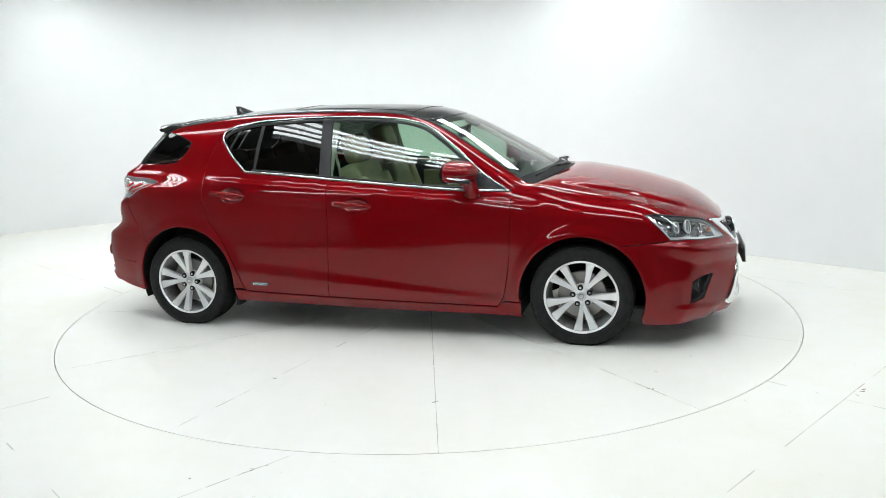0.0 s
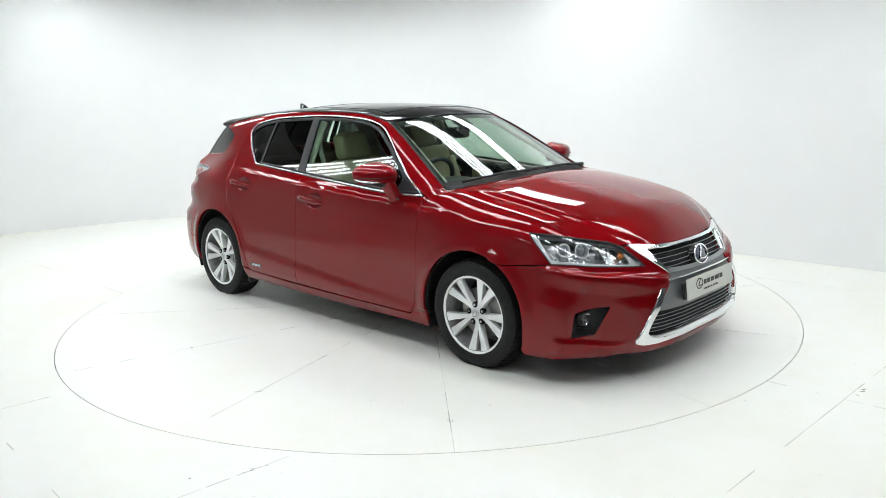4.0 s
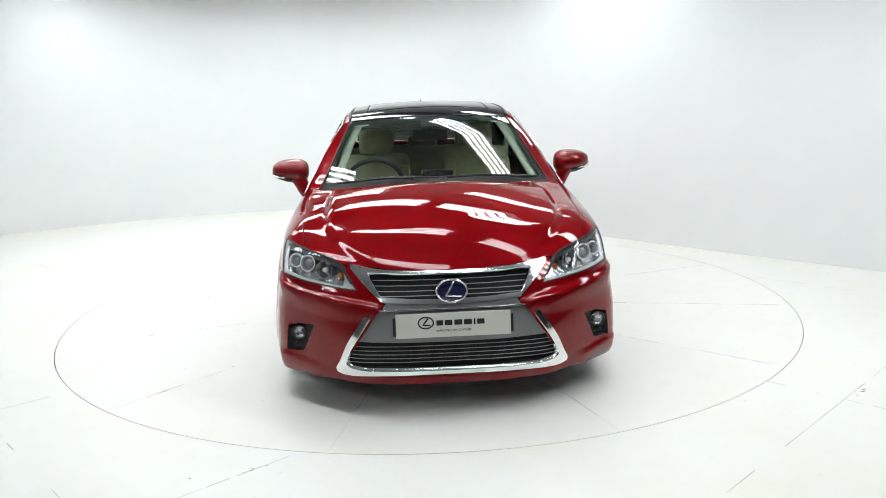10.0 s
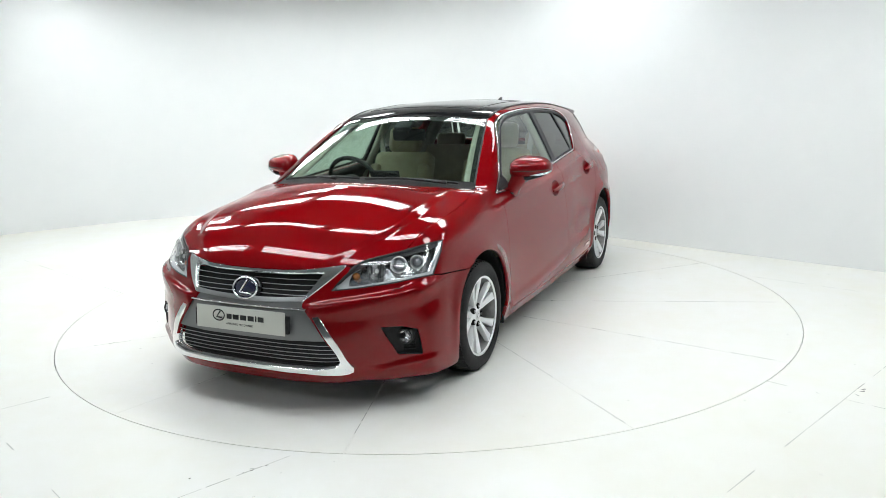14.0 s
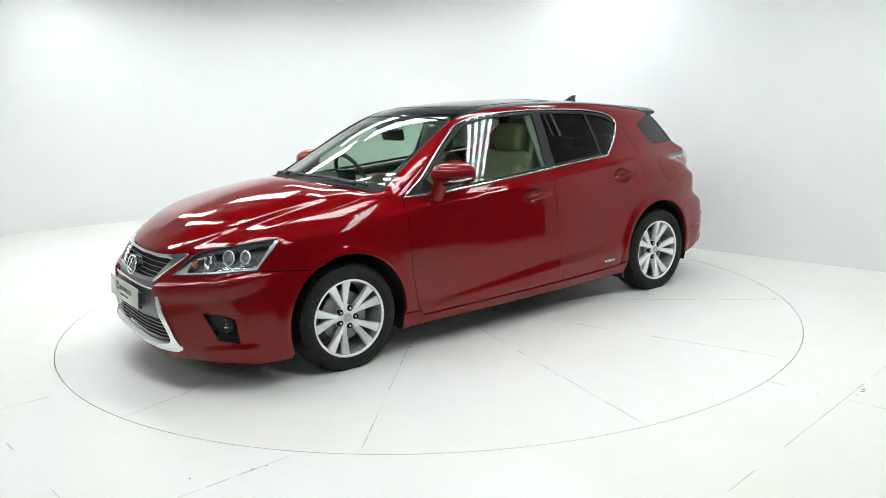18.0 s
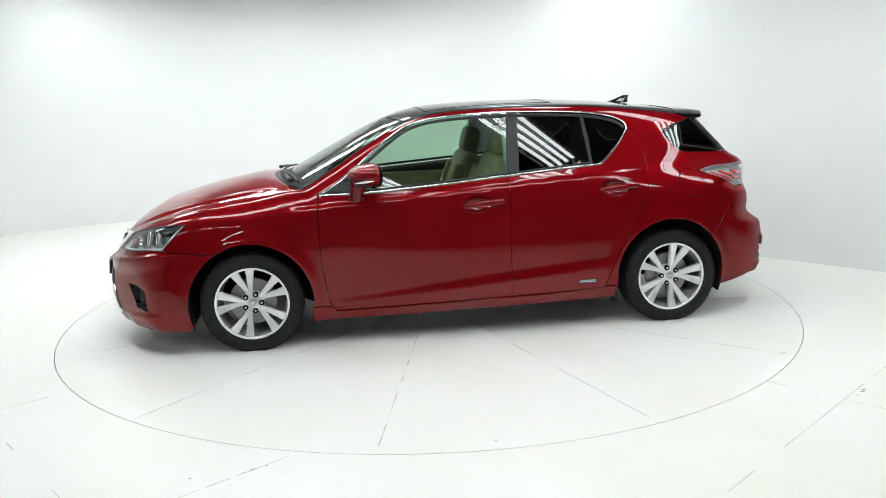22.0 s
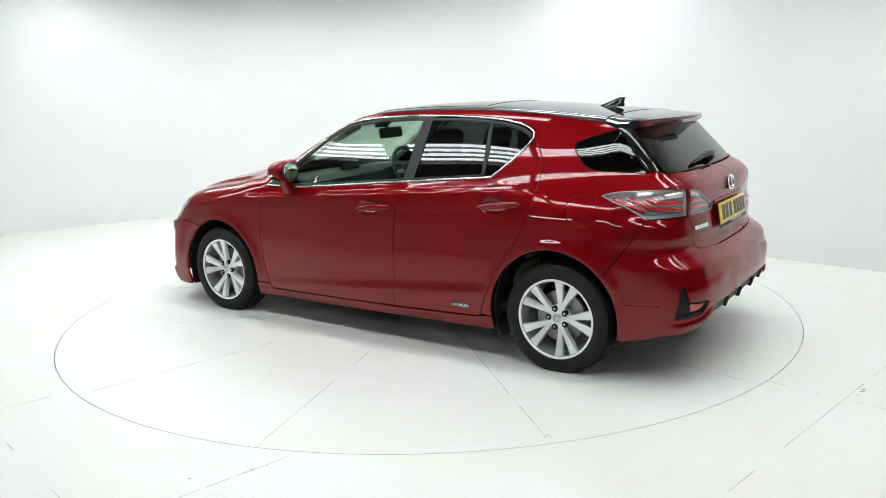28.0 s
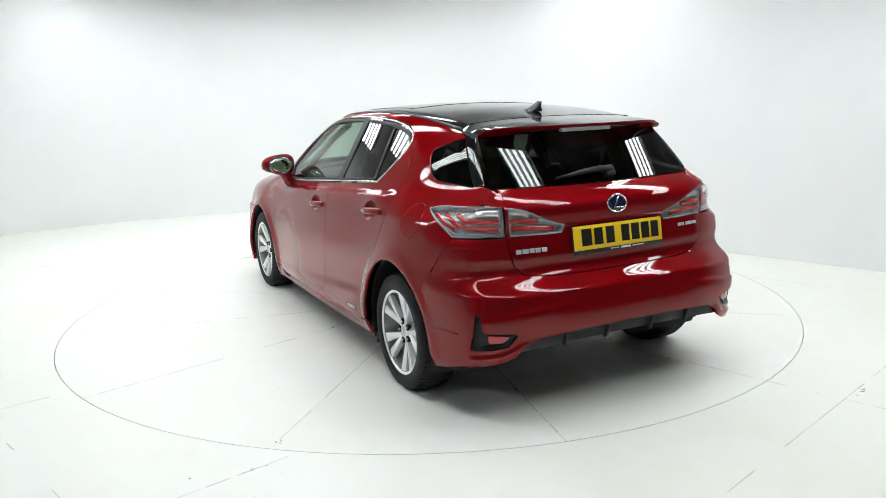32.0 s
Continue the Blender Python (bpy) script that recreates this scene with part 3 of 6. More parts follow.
    ce.data.materials.append(HALL_RIB)
    tagged(ce, "grey vaulted hall roof with dark curved ribs", "ceiling", kind="structure")


# rows of hanging lamps, parallel to the straight wall: (offset of the row, places along it)
LAMP_Z, LAMP_LEN, LAMP_TURN = 2.85, 1.5, -38.5
# The -5.4, 1.75 and 0.2 rows are added fill for car and walls.
ROWS = [(2.02, (-0.1,)), (1.75, (-3.0,)), (0.92, (-3.5, -1.6, 0.2, 2.35, 3.9)), (0.2, (-4.7,)), (-0.58, (-3.6, -1.75, 0.0, 2.0, 3.6)), (-2.12, (-3.9, -2.2, -0.4, 1.2, 2.9)), (-5.4, (-0.6, 1.6))]


def strip_lamp(m, length):
    """A hanging lamp: a grey tray with four wide lit bars under it on two wires."""
    e = empty("strip_lamp", m)
    for y in (-0.15, 0.15):
        bm = bmesh.new()
        box(bm, 0, y, 0.03, length + 0.06, 0.02, 0.03, bevel=0.004)
        part("rail", shade(bm), HALL_RIB, e)
    for x in (-0.42, 0.42):
        bm = bmesh.new()
        box(bm, x * length, 0, 0.03, 0.04, 0.32, 0.03, bevel=0.004)
        part("cross_bar", shade(bm), HALL_RIB, e)
    bm = bmesh.new()
    box(bm, 0, 0, 0.058, length + 0.02, 0.35, 0.018, bevel=0.005)
    part("tray", shade(bm), HOUSING, e)
    # Skirts added to the unseen lamps to keep light off the upper walls.
    for s in (-1, 1):
        bm = bmesh.new()
        box(bm, 0, s * 0.182, 0.0, length + 0.02, 0.012, 0.10, bevel=0.004)
        part("side_reflector", shade(bm), HOUSING, e)
    for k in range(4):
        y = (k - 1.5) * 0.078
        v, f = tube([(-length / 2, y, -0.015), (length / 2, y, -0.015)], 0.020, 12, 0.6)
        part("tube", mesh_from("tube", v, f), TUBE, e)
        for s in (-1, 1):
            bm = bmesh.new()
            box(bm, s * (length / 2 + 0.008), y, 0.0, 0.016, 0.045, 0.07, bevel=0.004)
            part("lamp_holder", bm, HOUSING, e)
    for s in (-1, 1):
        v, f = tube([(s * length * 0.4, 0, 0.04), (s * length * 0.4, 0, 2.9)], 0.004, 6)
        part("wire", mesh_from("wire", v, f), STEEL, e)
    return tagged(e, "hanging strip lamp with four lit tubes", "lamp", "strip lamps over the turntable")


def build_lamps():
    first = None
    ux, uy = math.cos(radians(LAMP_TURN)), math.sin(radians(LAMP_TURN))
    for off, places in ROWS:
        for s in places:
            m = pose(s * ux - off * uy, s * uy + off * ux, LAMP_Z, 0, 0, LAMP_TURN)
            if first is None:
                first = strip_lamp(m, LAMP_LEN)
            else:
                copy_thing(first, m)


# ---- the turntable ----
def thin_line(bm, a, b, width, z, rng, breaks=0.3):
    """A worn joint: a broken line of short thin plates."""
    a, b = Vector((*a, 0)), Vector((*b, 0))
    d = (b - a)
    n = max(1, int(d.length / 0.12))
    side = Vector((-d.y, d.x, 0)).normalized()
    for i in range(n):
        if rng.random() < breaks:
            continue
        w = width * rng.uniform(0.5, 1.3)
        p, q = a + d * (i / n), a + d * ((i + rng.uniform(0.7, 1.0)) / n)
        vs = [bm.verts.new((*(v + side * s * w).to_2d(), z)) for v, s in ((p, -1), (q, -1), (q, 1), (p, 1))]
        bm.faces.new(vs)


def scuffs(bm, spots, z, rng):
    for x, y, size in spots:
        for _ in range(3):
            a = rng.uniform(0, math.tau)
            cx, cy = x + rng.uniform(-1, 1) * size, y + rng.uniform(-1, 1) * size
            k = rng.randint(5, 7)
            vs = [bm.verts.new((cx + size * rng.uniform(0.25, 0.7) * math.cos(a + math.tau * i / k), cy + 0.5 * size * rng.uniform(0.25, 0.7) * math.sin(a + math.tau * i / k), z)) for i in range(k)]
            bm.faces.new(vs)


def build_turntable():
    e = empty("turntable")
    # twelve wedge boards with worn joints between them
    rng = random.Random(5)
    for k in range(12):
        bm = bmesh.new()
        a0, a1, n = radians(17.2 + 30 * k), radians(47.2 + 30 * k), 16
        g = 0.0007
        mid = (a0 + a1) / 2
        cx, cy = g / math.sin((a1 - a0) / 2) * math.cos(mid), g / math.sin((a1 - a0) / 2) * math.sin(mid)
        top = [bm.verts.new((cx, cy, 0))]
        for i in range(n + 1):
            a = a0 + (a1 - a0) * i / n
            r = DISC_R - 0.003
            d = g if i == 0 else (-g if i == n else 0)
            top.append(bm.verts.new((r * math.cos(a) - d * math.sin(a), r * math.sin(a) + d * math.cos(a), 0)))
        low = [bm.verts.new((v.co.x, v.co.y, -0.022)) for v in top]
        bm.faces.new(top)
        for i in range(len(top)):
            j = (i + 1) % len(top)
            bm.faces.new((top[i], low[i], low[j], top[j]))
        part("deck_board", bm, DISC_WHITE, e)
    bm = bmesh.new()
    for k in range(12):
        a = radians(17.2 + 30 * k)
        thin_line(bm, (0.3 * math.cos(a), 0.3 * math.sin(a)), (2.4 * math.cos(a), 2.4 * math.sin(a)), 0.0022, 0.0012, rng, 0.3)
    tagged(part("joint_wear", bm, SEAM_GREY, e), kind="stuff")
    bm = bmesh.new()
    spots = []
    for k in range(12):
        a = radians(17.2 + 30 * k)
        for _ in range(3):
            r = rng.uniform(0.8, 2.42)
            spots.append((r * math.cos(a) + rng.uniform(-0.01, 0.01), r * math.sin(a) + rng.uniform(-0.01, 0.01), rng.choice((0.006, 0.008, 0.014))))
    for _ in range(40):
        a, r = rng.uniform(0, math.tau), 2.4 * math.sqrt(rng.random())
        spots.append((r * math.cos(a), r * math.sin(a), rng.uniform(0.002, 0.006)))
    scuffs(bm, spots, 0.0016, rng)
    tagged(part("scuff_marks", bm, SCUFF_DARK, e), kind="stuff")
    bm = bmesh.new()
    bmesh.ops.create_circle(bm, cap_ends=True, radius=DISC_R - 0.01, segments=96, matrix=Matrix.Translation((0, 0, -0.024)))
    part("underframe", bm, SCUFF_DARK, e)
    return tagged(e, "flush round white turntable with worn joints", "turntable")


# ---- the car ----
WINDOW_TOP = bend([(-0.862, 1.013), (-0.968, 1.104), (-1.045, 1.190), (-1.066, 1.228), (-1.040, 1.268), (-0.93, 1.305), (-0.711, 1.330), (-0.29, 1.343), (0.10, 1.327), (0.303, 1.287), (0.441, 1.210), (0.582, 1.105), (0.726, 0.988), (0.872, 0.902)], 6)
BELT = bend([(0.872, 0.902), (0.60, 0.906), (0.319, 0.924), (0.0, 0.948), (-0.286, 0.970), (-0.574, 0.992), (-0.862, 1.013)], 6)


def arch(end, a0, a1, n=26):
    """Points (x, z) along the front (1) or rear (-1) wheel arch from angle a0 to a1, in degrees from the front."""
    wx, wz, r = ARCHES[end]
    return [(wx + r * math.cos(radians(a)), wz + r * math.sin(radians(a))) for a in np.linspace(a0, a1, n)]


HOOD_SEAM = [(0.93, 0.712), (1.05, 0.722), (1.271, 0.733), (1.456, 0.731), (1.59, 0.723), (1.69, 0.711), (1.757, 0.702), (1.82, 0.694)]
# headlamp outline: top edge from the rear tip inwards, bottom edge back outwards
LAMP_TOP = bend([(1.645, 0.800, 0.770), (1.743, 0.754, 0.763), (1.825, 0.690, 0.747), (1.890, 0.622, 0.732), (1.931, 0.576, 0.722), (1.975, 0.525, 0.704), (2.042, 0.478, 0.652), (2.097, 0.435, 0.593)], 4)
LAMP_LOW = bend([(2.097, 0.435, 0.591), (2.060, 0.522, 0.598), (1.998, 0.626, 0.608), (1.943, 0.697, 0.615), (1.881, 0.759, 0.624), (1.788, 0.813, 0.626)], 4)
LAMP_BACK = bend([(1.788, 0.813, 0.626), (1.731, 0.816, 0.686), (1.682, 0.812, 0.732), (1.645, 0.800, 0.770)], 4)
GLASS_X = 1.138
HEAD_X = 0.412
CURL = 0.33


def screen_edge(n=14):
    return [(0.965 + (0.318 - 0.965) * t, 0.692 + (0.522 - 0.692) * t ** 0.92) for t in np.linspace(0, 1, n)]


FOG = [(0.652, 0.414), (0.724, 0.409), (0.785, 0.388), (0.794, 0.33), (0.800, 0.265), (0.757, 0.272), (0.712, 0.279), (0.680, 0.35)]
REFLECTOR = [(0.766, 0.513), (0.752, 0.511), (0.747, 0.450), (0.740, 0.436), (0.620, 0.426), (0.604, 0.419), (0.642, 0.370), (0.712, 0.358), (0.782, 0.354), (0.775, 0.430)]


CREASE_Y, CREASE_Z = [0.33, 0.42, 0.56, 0.71, 0.81, 0.87], [0.520, 0.531, 0.549, 0.566, 0.595, 0.602]

# recesses behind the handles: middle on the front and the rear door, half length and height
CUP_F, CUP_B, CUP_R = (-0.063, 0.813), (-0.925, 0.868), (0.084, 0.050)


def oval(cx, cz, rx, rz, n=28):
    return on_side([(cx + rx * math.cos(a), cz + rz * math.sin(a)) for a in np.linspace(0, math.tau, n, endpoint=False)])


def build_car():
    car = empty("car")
    tagged(car, "deep red five-door hatchback with silver alloy wheels", "car")

    belt3 = on_side([(x, z - 0.008) for x, z in BELT])
    gap = [(-0.263, 0.237), (-0.261, 0.441), (-0.258, 0.684), (-0.268, 0.85), (-0.280, 0.962)]
    front_edge = [(0.884, 0.905), (0.886, 0.80), (0.884, 0.66), (0.880, 0.516), (0.860, 0.36), (0.840, 0.27), (0.804, 0.214)]
    rear_edge = [(-0.835, 0.254), (-0.862, 0.285), (-0.900, 0.384), (-0.981, 0.556), (-1.075, 0.691), (-1.125, 0.80), (-1.148, 0.90), (-1.158, 1.03), (-1.140, 1.13), (-1.072, 1.215)]
    # front door
    top = [b for b in belt3 if b[0] > -0.278]
    loop = np.vstack([top, on_side(bend(gap[::-1], 8)), on_side([(-0.2, 0.237), (0.3, 0.226), (0.78, 0.214)]), on_side(bend(front_edge[::-1], 8))])
    cup_f, cup_r = oval(*CUP_F, *CUP_R), oval(*CUP_B, *CUP_R)
    door_f = panel("front_door", loop, FLANK, PAINT, car, holes=[cup_f], step=0.016)
    # rear door
    top = [b for b in belt3 if b[0] < -0.284]
    kink = [p for p in WINDOW_TOP[:18]]
    loop = np.vstack([top, on_side([(x - 0.006, z - 0.005) for x, z in kink]), on_side(bend(rear_edge[::-1], 8)), on_side([(-0.7, 0.25), (-0.4, 0.241)]), on_side(bend(gap, 8))])
    door_r = panel("rear_door", loop, FLANK, PAINT, car, holes=[cup_r], step=0.016)
    # sill
    loop = on_side([(0.950, 0.150), (0.2, 0.160), (-0.4, 0.170), (-0.925, 0.178), (-0.93, 0.262), (-0.855, 0.252), (-0.4, 0.235), (-0.263, 0.231), (0.3, 0.220), (0.80, 0.208), (0.835, 0.240), (0.948, 0.245)])
    panel("sill", loop, FLANK, PAINT, car)
    # front wing
    seam3 = on_top(bend(HOOD_SEAM, 6))
    lamp_back = np.array(LAMP_BACK[::-1])
    loop = np.vstack([on_side(bend(front_edge, 8)), on_side([(0.845, 0.245), (0.948, 0.25)]), on_side(arch(1, 183, 70)), on_side([(1.50, 0.597), (1.62, 0.606), (1.74, 0.618)]), lamp_back[::-1], np.array(LAMP_TOP[1:8]), seam3[::-1], on_side([(0.905, 0.93)])])
    panel("front_wing", loop, FLANK, PAINT, car, step=0.018)
    # body side: pillars, roof rail and rear quarter
    edge3 = on_top(screen_edge())
    rail3 = on_top([(x, 0.526 + 0.018 * smooth(-0.2, -1.4, x)) for x in np.linspace(0.28, -1.44, 30)])
    qfront = bend([(-1.515, 1.264), (-1.45, 1.246), (-1.382, 1.224), (-1.325, 1.202), (-1.312, 1.185), (-1.325, 1.155), (-1.353, 1.118), (-1.39, 1.083), (-1.442, 1.061), (-1.56, 1.054), (-1.70, 1.048)], 4)
    lamp_top = bend([(-1.872, 0.588, 0.970), (-1.815, 0.662, 0.973), (-1.751, 0.699, 0.970), (-1.667, 0.716, 0.966), (-1.587, 0.736, 0.960), (-1.517, 0.763, 0.945)], 4)
    lamp_low = bend([(-1.517, 0.765, 0.941), (-1.581, 0.782, 0.919), (-1.651, 0.791, 0.895), (-1.746, 0.772, 0.840)], 4)
    seam_rb = [(-1.746, 0.835), (-1.723, 0.777), (-1.645, 0.659), (-1.572, 0.560)]
    loop = np.vstack([on_side([(0.895, 0.912)]), edge3, rail3, on_side(qfront), np.array([(-1.725, 0.620, 1.044), (-1.755, 0.597, 1.041), (-1.80, 0.564, 1.022), (-1.848, 0.577, 0.985)]), np.array(lamp_top), np.array(lamp_low), on_side(bend(seam_rb, 4)),
                      on_side(arch(-1, 135, -6)),
                      on_side([(-0.94, 0.268), (-0.87, 0.268)]), on_side(bend(rear_edge, 8)), on_side([(x, z + 0.006) for x, z in WINDOW_TOP[22:]])])
    flap = [(-1.428 + 0.083 * math.cos(a), 0.875 + 0.083 * math.sin(a)) for a in np.linspace(0, math.tau, 30, endpoint=False)]
    body = panel("body_side", loop, FLANK, PAINT, car, step=0.020, holes=[on_side(flap)])
    panel("fuel_flap", on_side(flap), FLANK, PAINT, car, sides=(1,), step=0.02)
    panel("side_plug", on_side(flap), FLANK, PAINT, car, sides=(-1,), step=0.02, gap=-0.001)
    # bonnet
    half = np.vstack([on_front([(0.0, 0.671), (0.15, 0.672), (0.30, 0.677), (0.40, 0.687), (0.468, 0.697)]), np.array(LAMP_TOP[9:22][::-1]), seam3[::-1],
                      on_top([(1.165 - CURL * y * y, y) for y in np.linspace(0.70, 0, 14)])])
    panel("bonnet", both(half), TOP, PAINT, car, sides=(1,), step=0.013)
    # windscreen
    base = on_top([(GLASS_X - CURL * y * y, y) for y in np.linspace(0, 0.685, 14)])
    head = on_top([(HEAD_X - CURL * y * y, y) for y in np.linspace(0.515, 0, 12)])
    panel("windscreen", both(np.vstack([base, edge3 - np.array([0, 0.006, 0]), head])), SCREEN, SCREEN_GLASS, car, sides=(1,), thick=0, off=-0.004, step=0.035, dish=lambda p: 0.0 * p[:, 0], label="clear curved windscreen glass")
    # roof glass
    front = on_top([(HEAD_X - 0.012 - CURL * y * y, y) for y in np.linspace(0, 0.515, 12)])
    back = on_top([(-1.43, y) for y in np.linspace(0.535, 0, 8)])
    panel("roof_panel", both(np.vstack([front, rail3[1:] - np.array([0, 0.006, 0]), back])), TOP, BLACK_GLOSS, car, sides=(1,), step=0.05, label="glossy black glass roof")
    # side windows
    wl = np.vstack([on_side(BELT), on_side(WINDOW_TOP[1:-1])])
    wf = np.vstack([on_side([p for p in BELT if p[0] > -0.27]), on_side([(-0.285, 0.975), (-0.31, 1.335)]), on_side([p for p in WINDOW_TOP if p[0] > -0.28])])
    panel("front_side_window", wf, PANES, SIDE_GLASS, car, thick=0, off=-0.006, gap=-0.002, step=0.04, dish=lambda p: 0.0 * p[:, 0])
    wr = np.vstack([on_side([(-0.34, 0.978)]), on_side([p for p in BELT if p[0] < -0.36]), on_side([p for p in WINDOW_TOP if p[0] < -0.38]), on_side([(-0.365, 1.335)])])
    panel("rear_side_window", wr, PANES, PRIVACY_GLASS, car, thick=0, off=-0.006, gap=-0.002, step=0.04, dish=lambda p: 0.0 * p[:, 0])
    bp = on_side([(-0.262, 0.972), (-0.272, 1.05), (-0.288, 1.2), (-0.302, 1.338), (-0.372, 1.338), (-0.362, 1.2), (-0.350, 1.05), (-0.342, 0.978)])
    panel("door_pillar", bp, FLANK, PILLAR, car, off=-0.001, step=0.03)
    strip(wl, car, CHROME, "window_trim", 0.0046, 0.6, 0.0, True, label="polished chrome window surround")
    # quarter window
    ql = np.vstack([on_side(qfront), on_side([(-1.712, 1.050), (-1.62, 1.15)])])
    panel("quarter_window", ql, FLANK, PRIVACY_GLASS, car, thick=0, off=-0.003, step=0.05)
    dp = np.array([(-1.515, 0.560, 1.268), (-1.555, 0.536, 1.264), (-1.64, 0.561, 1.170), (-1.719, 0.583, 1.085), (-1.752, 0.594, 1.044), (-1.716, 0.624, 1.047), (-1.62, 0.596, 1.155)])
    panel("tail_pillar", dp, FLANK, BLACK_GLOSS, car, thick=0.01, gap=0.0, step=0.02, label="glossy black pillar strip")
    # front bumper with the spindle opening
    spindle = bend([(0.466, 0.690), (0.40, 0.62), (0.312, 0.540)], 5) + bend([(0.312, 0.520), (0.36, 0.47), (0.46, 0.33), (0.535, 0.235)], 5) + [(0.50, 0.205), (0.30, 0.190), (0.0, 0.185)]
    half = np.vstack([on_front([(0.0, 0.140), (0.25, 0.142), (0.45, 0.15), (0.60, 0.155)]), on_side([(1.86, 0.150), (1.75, 0.146), (1.655, 0.146)]), on_side(arch(1, -19, 69, 18)),
                      on_side([(1.50, 0.596), (1.62, 0.605), (1.74, 0.617)]), np.array(LAMP_LOW[::-1]), np.array(LAMP_TOP[23:28][::-1]), on_front([(0.490, 0.690), (0.474, 0.694)]), on_front(spindle)])
    fog = on_front(FOG)
    def shelf(p):
        y = np.abs(p[:, 1])
        d = p[:, 2] - np.interp(y, CREASE_Y, CREASE_Z)
        fade = smooth(0.315, 0.36, y) * smooth(0.86, 0.80, y)
        e = p[:, 2] - np.interp(y, [0.60, 0.645, 0.681, 0.744, 0.812], [0.222, 0.224, 0.229, 0.241, 0.250])
        lip = 0.014 * smooth(0.012, -0.008, e) * smooth(-0.16, -0.05, e) * smooth(0.56, 0.66, y) * smooth(0.86, 0.82, y)
        return lip + 0.020 * fade * smooth(-0.10, 0.0, d) * (1 - smooth(0.0, 0.020, d))

    panel("front_bumper", both(half), NOSE, PAINT, car, sides=(1,), step=0.013, dish=shelf, holes=[fog, fog * np.array([1, -1, 1])])
    # headlamp lens
    lt = np.array(LAMP_TOP[:-1])
    loop_lamp = np.vstack([LAMP_LOW, LAMP_BACK[1:-1]])
    panel("headlamp_lens", np.vstack([lt, loop_lamp]), NOSE, LENS_GLASS, car, thick=0, off=-0.002, step=0.03)
    # tail
    tg = bend([(0.561, 1.020), (0.580, 0.985), (0.586, 0.968), (0.583, 0.90), (0.579, 0.84), (0.559, 0.723), (0.535, 0.690), (0.50, 0.664), (0.40, 0.653), (0.25, 0.649), (0.0, 0.648)], 4)
    gb = [(y, 1.037 + 0.006 * (y / 0.58) ** 2) for y in np.linspace(0, 0.560, 12)]
    half = np.vstack([on_rear(gb), on_rear(tg)])
    inner_half = on_rear([(0.566, 0.966), (0.515, 0.958), (0.46, 0.938), (0.412, 0.913), (0.35, 0.888), (0.288, 0.870), (0.305, 0.838), (0.40, 0.838), (0.560, 0.842)])
    panel("tailgate", both(half), TAIL, PAINT, car, sides=(1,), step=0.028, holes=[inner_half, inner_half * np.array([1, -1, 1])])
    panel("tailgate_lamp_lens", inner_half, TAIL, SMOKE_LENS, car, thick=0, off=-0.002, step=0.04)
    outer = np.vstack([lamp_top, lamp_low, [(-1.789, 0.741, 0.842), (-1.829, 0.706, 0.842), (-1.882, 0.582, 0.841)]])
    panel("tail_lamp_lens", outer, TAIL, SMOKE_LENS, car, thick=0, off=-0.002, step=0.04)
    glass_loop = both(np.vstack([on_rear([(0.0, 1.300), (0.30, 1.298), (0.520, 1.285), (0.540, 1.262), (0.561, 1.16), (0.580, 1.085), (0.590, 1.046)]), on_rear(gb[::-1])]))
    panel("rear_window", glass_loop, REAR_PANE, PRIVACY_GLASS, car, sides=(1,), thick=0, off=-0.002, step=0.05, dish=lambda p: 0.0 * p[:, 0])
    fill = on_rear([(0.50, 1.030), (0.63, 1.036), (0.66, 0.972), (0.52, 0.972)])
    panel("gate_gutter", fill, TAIL, PAINT, car, thick=0, off=-0.005, step=0.02)
    # rear bumper
    low = [(0.70, 0.287), (0.64, 0.302), (0.605, 0.322), (0.565, 0.362), (0.51, 0.392), (0.30, 0.405), (0.0, 0.410)]
    half = np.vstack([on_rear(tg[::-1][:-16]), np.array([(-1.880, 0.582, 0.835), (-1.829, 0.706, 0.836)]), on_side(bend(seam_rb, 4)), on_side(arch(-1, 135, 194, 14)),
                      on_side([(-1.655, 0.212), (-1.72, 0.226), (-1.80, 0.246), (-1.87, 0.267)]), on_rear(low)])
    refl = on_rear(REFLECTOR)
    
    def corner(p):
        y, z = np.abs(p[:, 1]), p[:, 2]
        d = y - np.interp(z, [0.30, 0.50, 0.65, 0.83], [0.745, 0.742, 0.735, 0.745])
        up = smooth(0.40, 0.55, z) * smooth(0.84, 0.80, z)
        rise = np.where(d > 0, 1 - smooth(0, 0.035, d), 1 - smooth(0, 0.05, -d))
        # wedge that rises inwards over the recess, and the lip below it
        e = z - np.interp(y, [0.30, 0.45, 0.60, 0.745], [0.540, 0.532, 0.515, 0.495])
        wedge = 0.008 * smooth(0.014, -0.004, e) * smooth(-0.10, -0.02, e) * smooth(0.32, 0.50, y) * smooth(0.76, 0.745, y)
        g = z - np.interp(y, [0.58, 0.65, 0.757], [0.380, 0.340, 0.325])
        lip = 0.012 * smooth(0.008, -0.008, g) * smooth(-0.11, -0.04, g) * smooth(0.52, 0.62, y) * smooth(0.80, 0.76, y)
        return 0.003 * up * rise + wedge + lip

    panel("rear_bumper", both(half), TAIL, PAINT, car, sides=(1,), step=0.010, dish=corner, holes=[refl, refl * np.array([1, -1, 1])])
    details(car, door_f, door_r, cup_f, cup_r, spindle, np.vstack([lt, loop_lamp]), inner_half, outer, rail3)
    return car


WHEEL_Y, TYRE_R = 0.765, 0.303


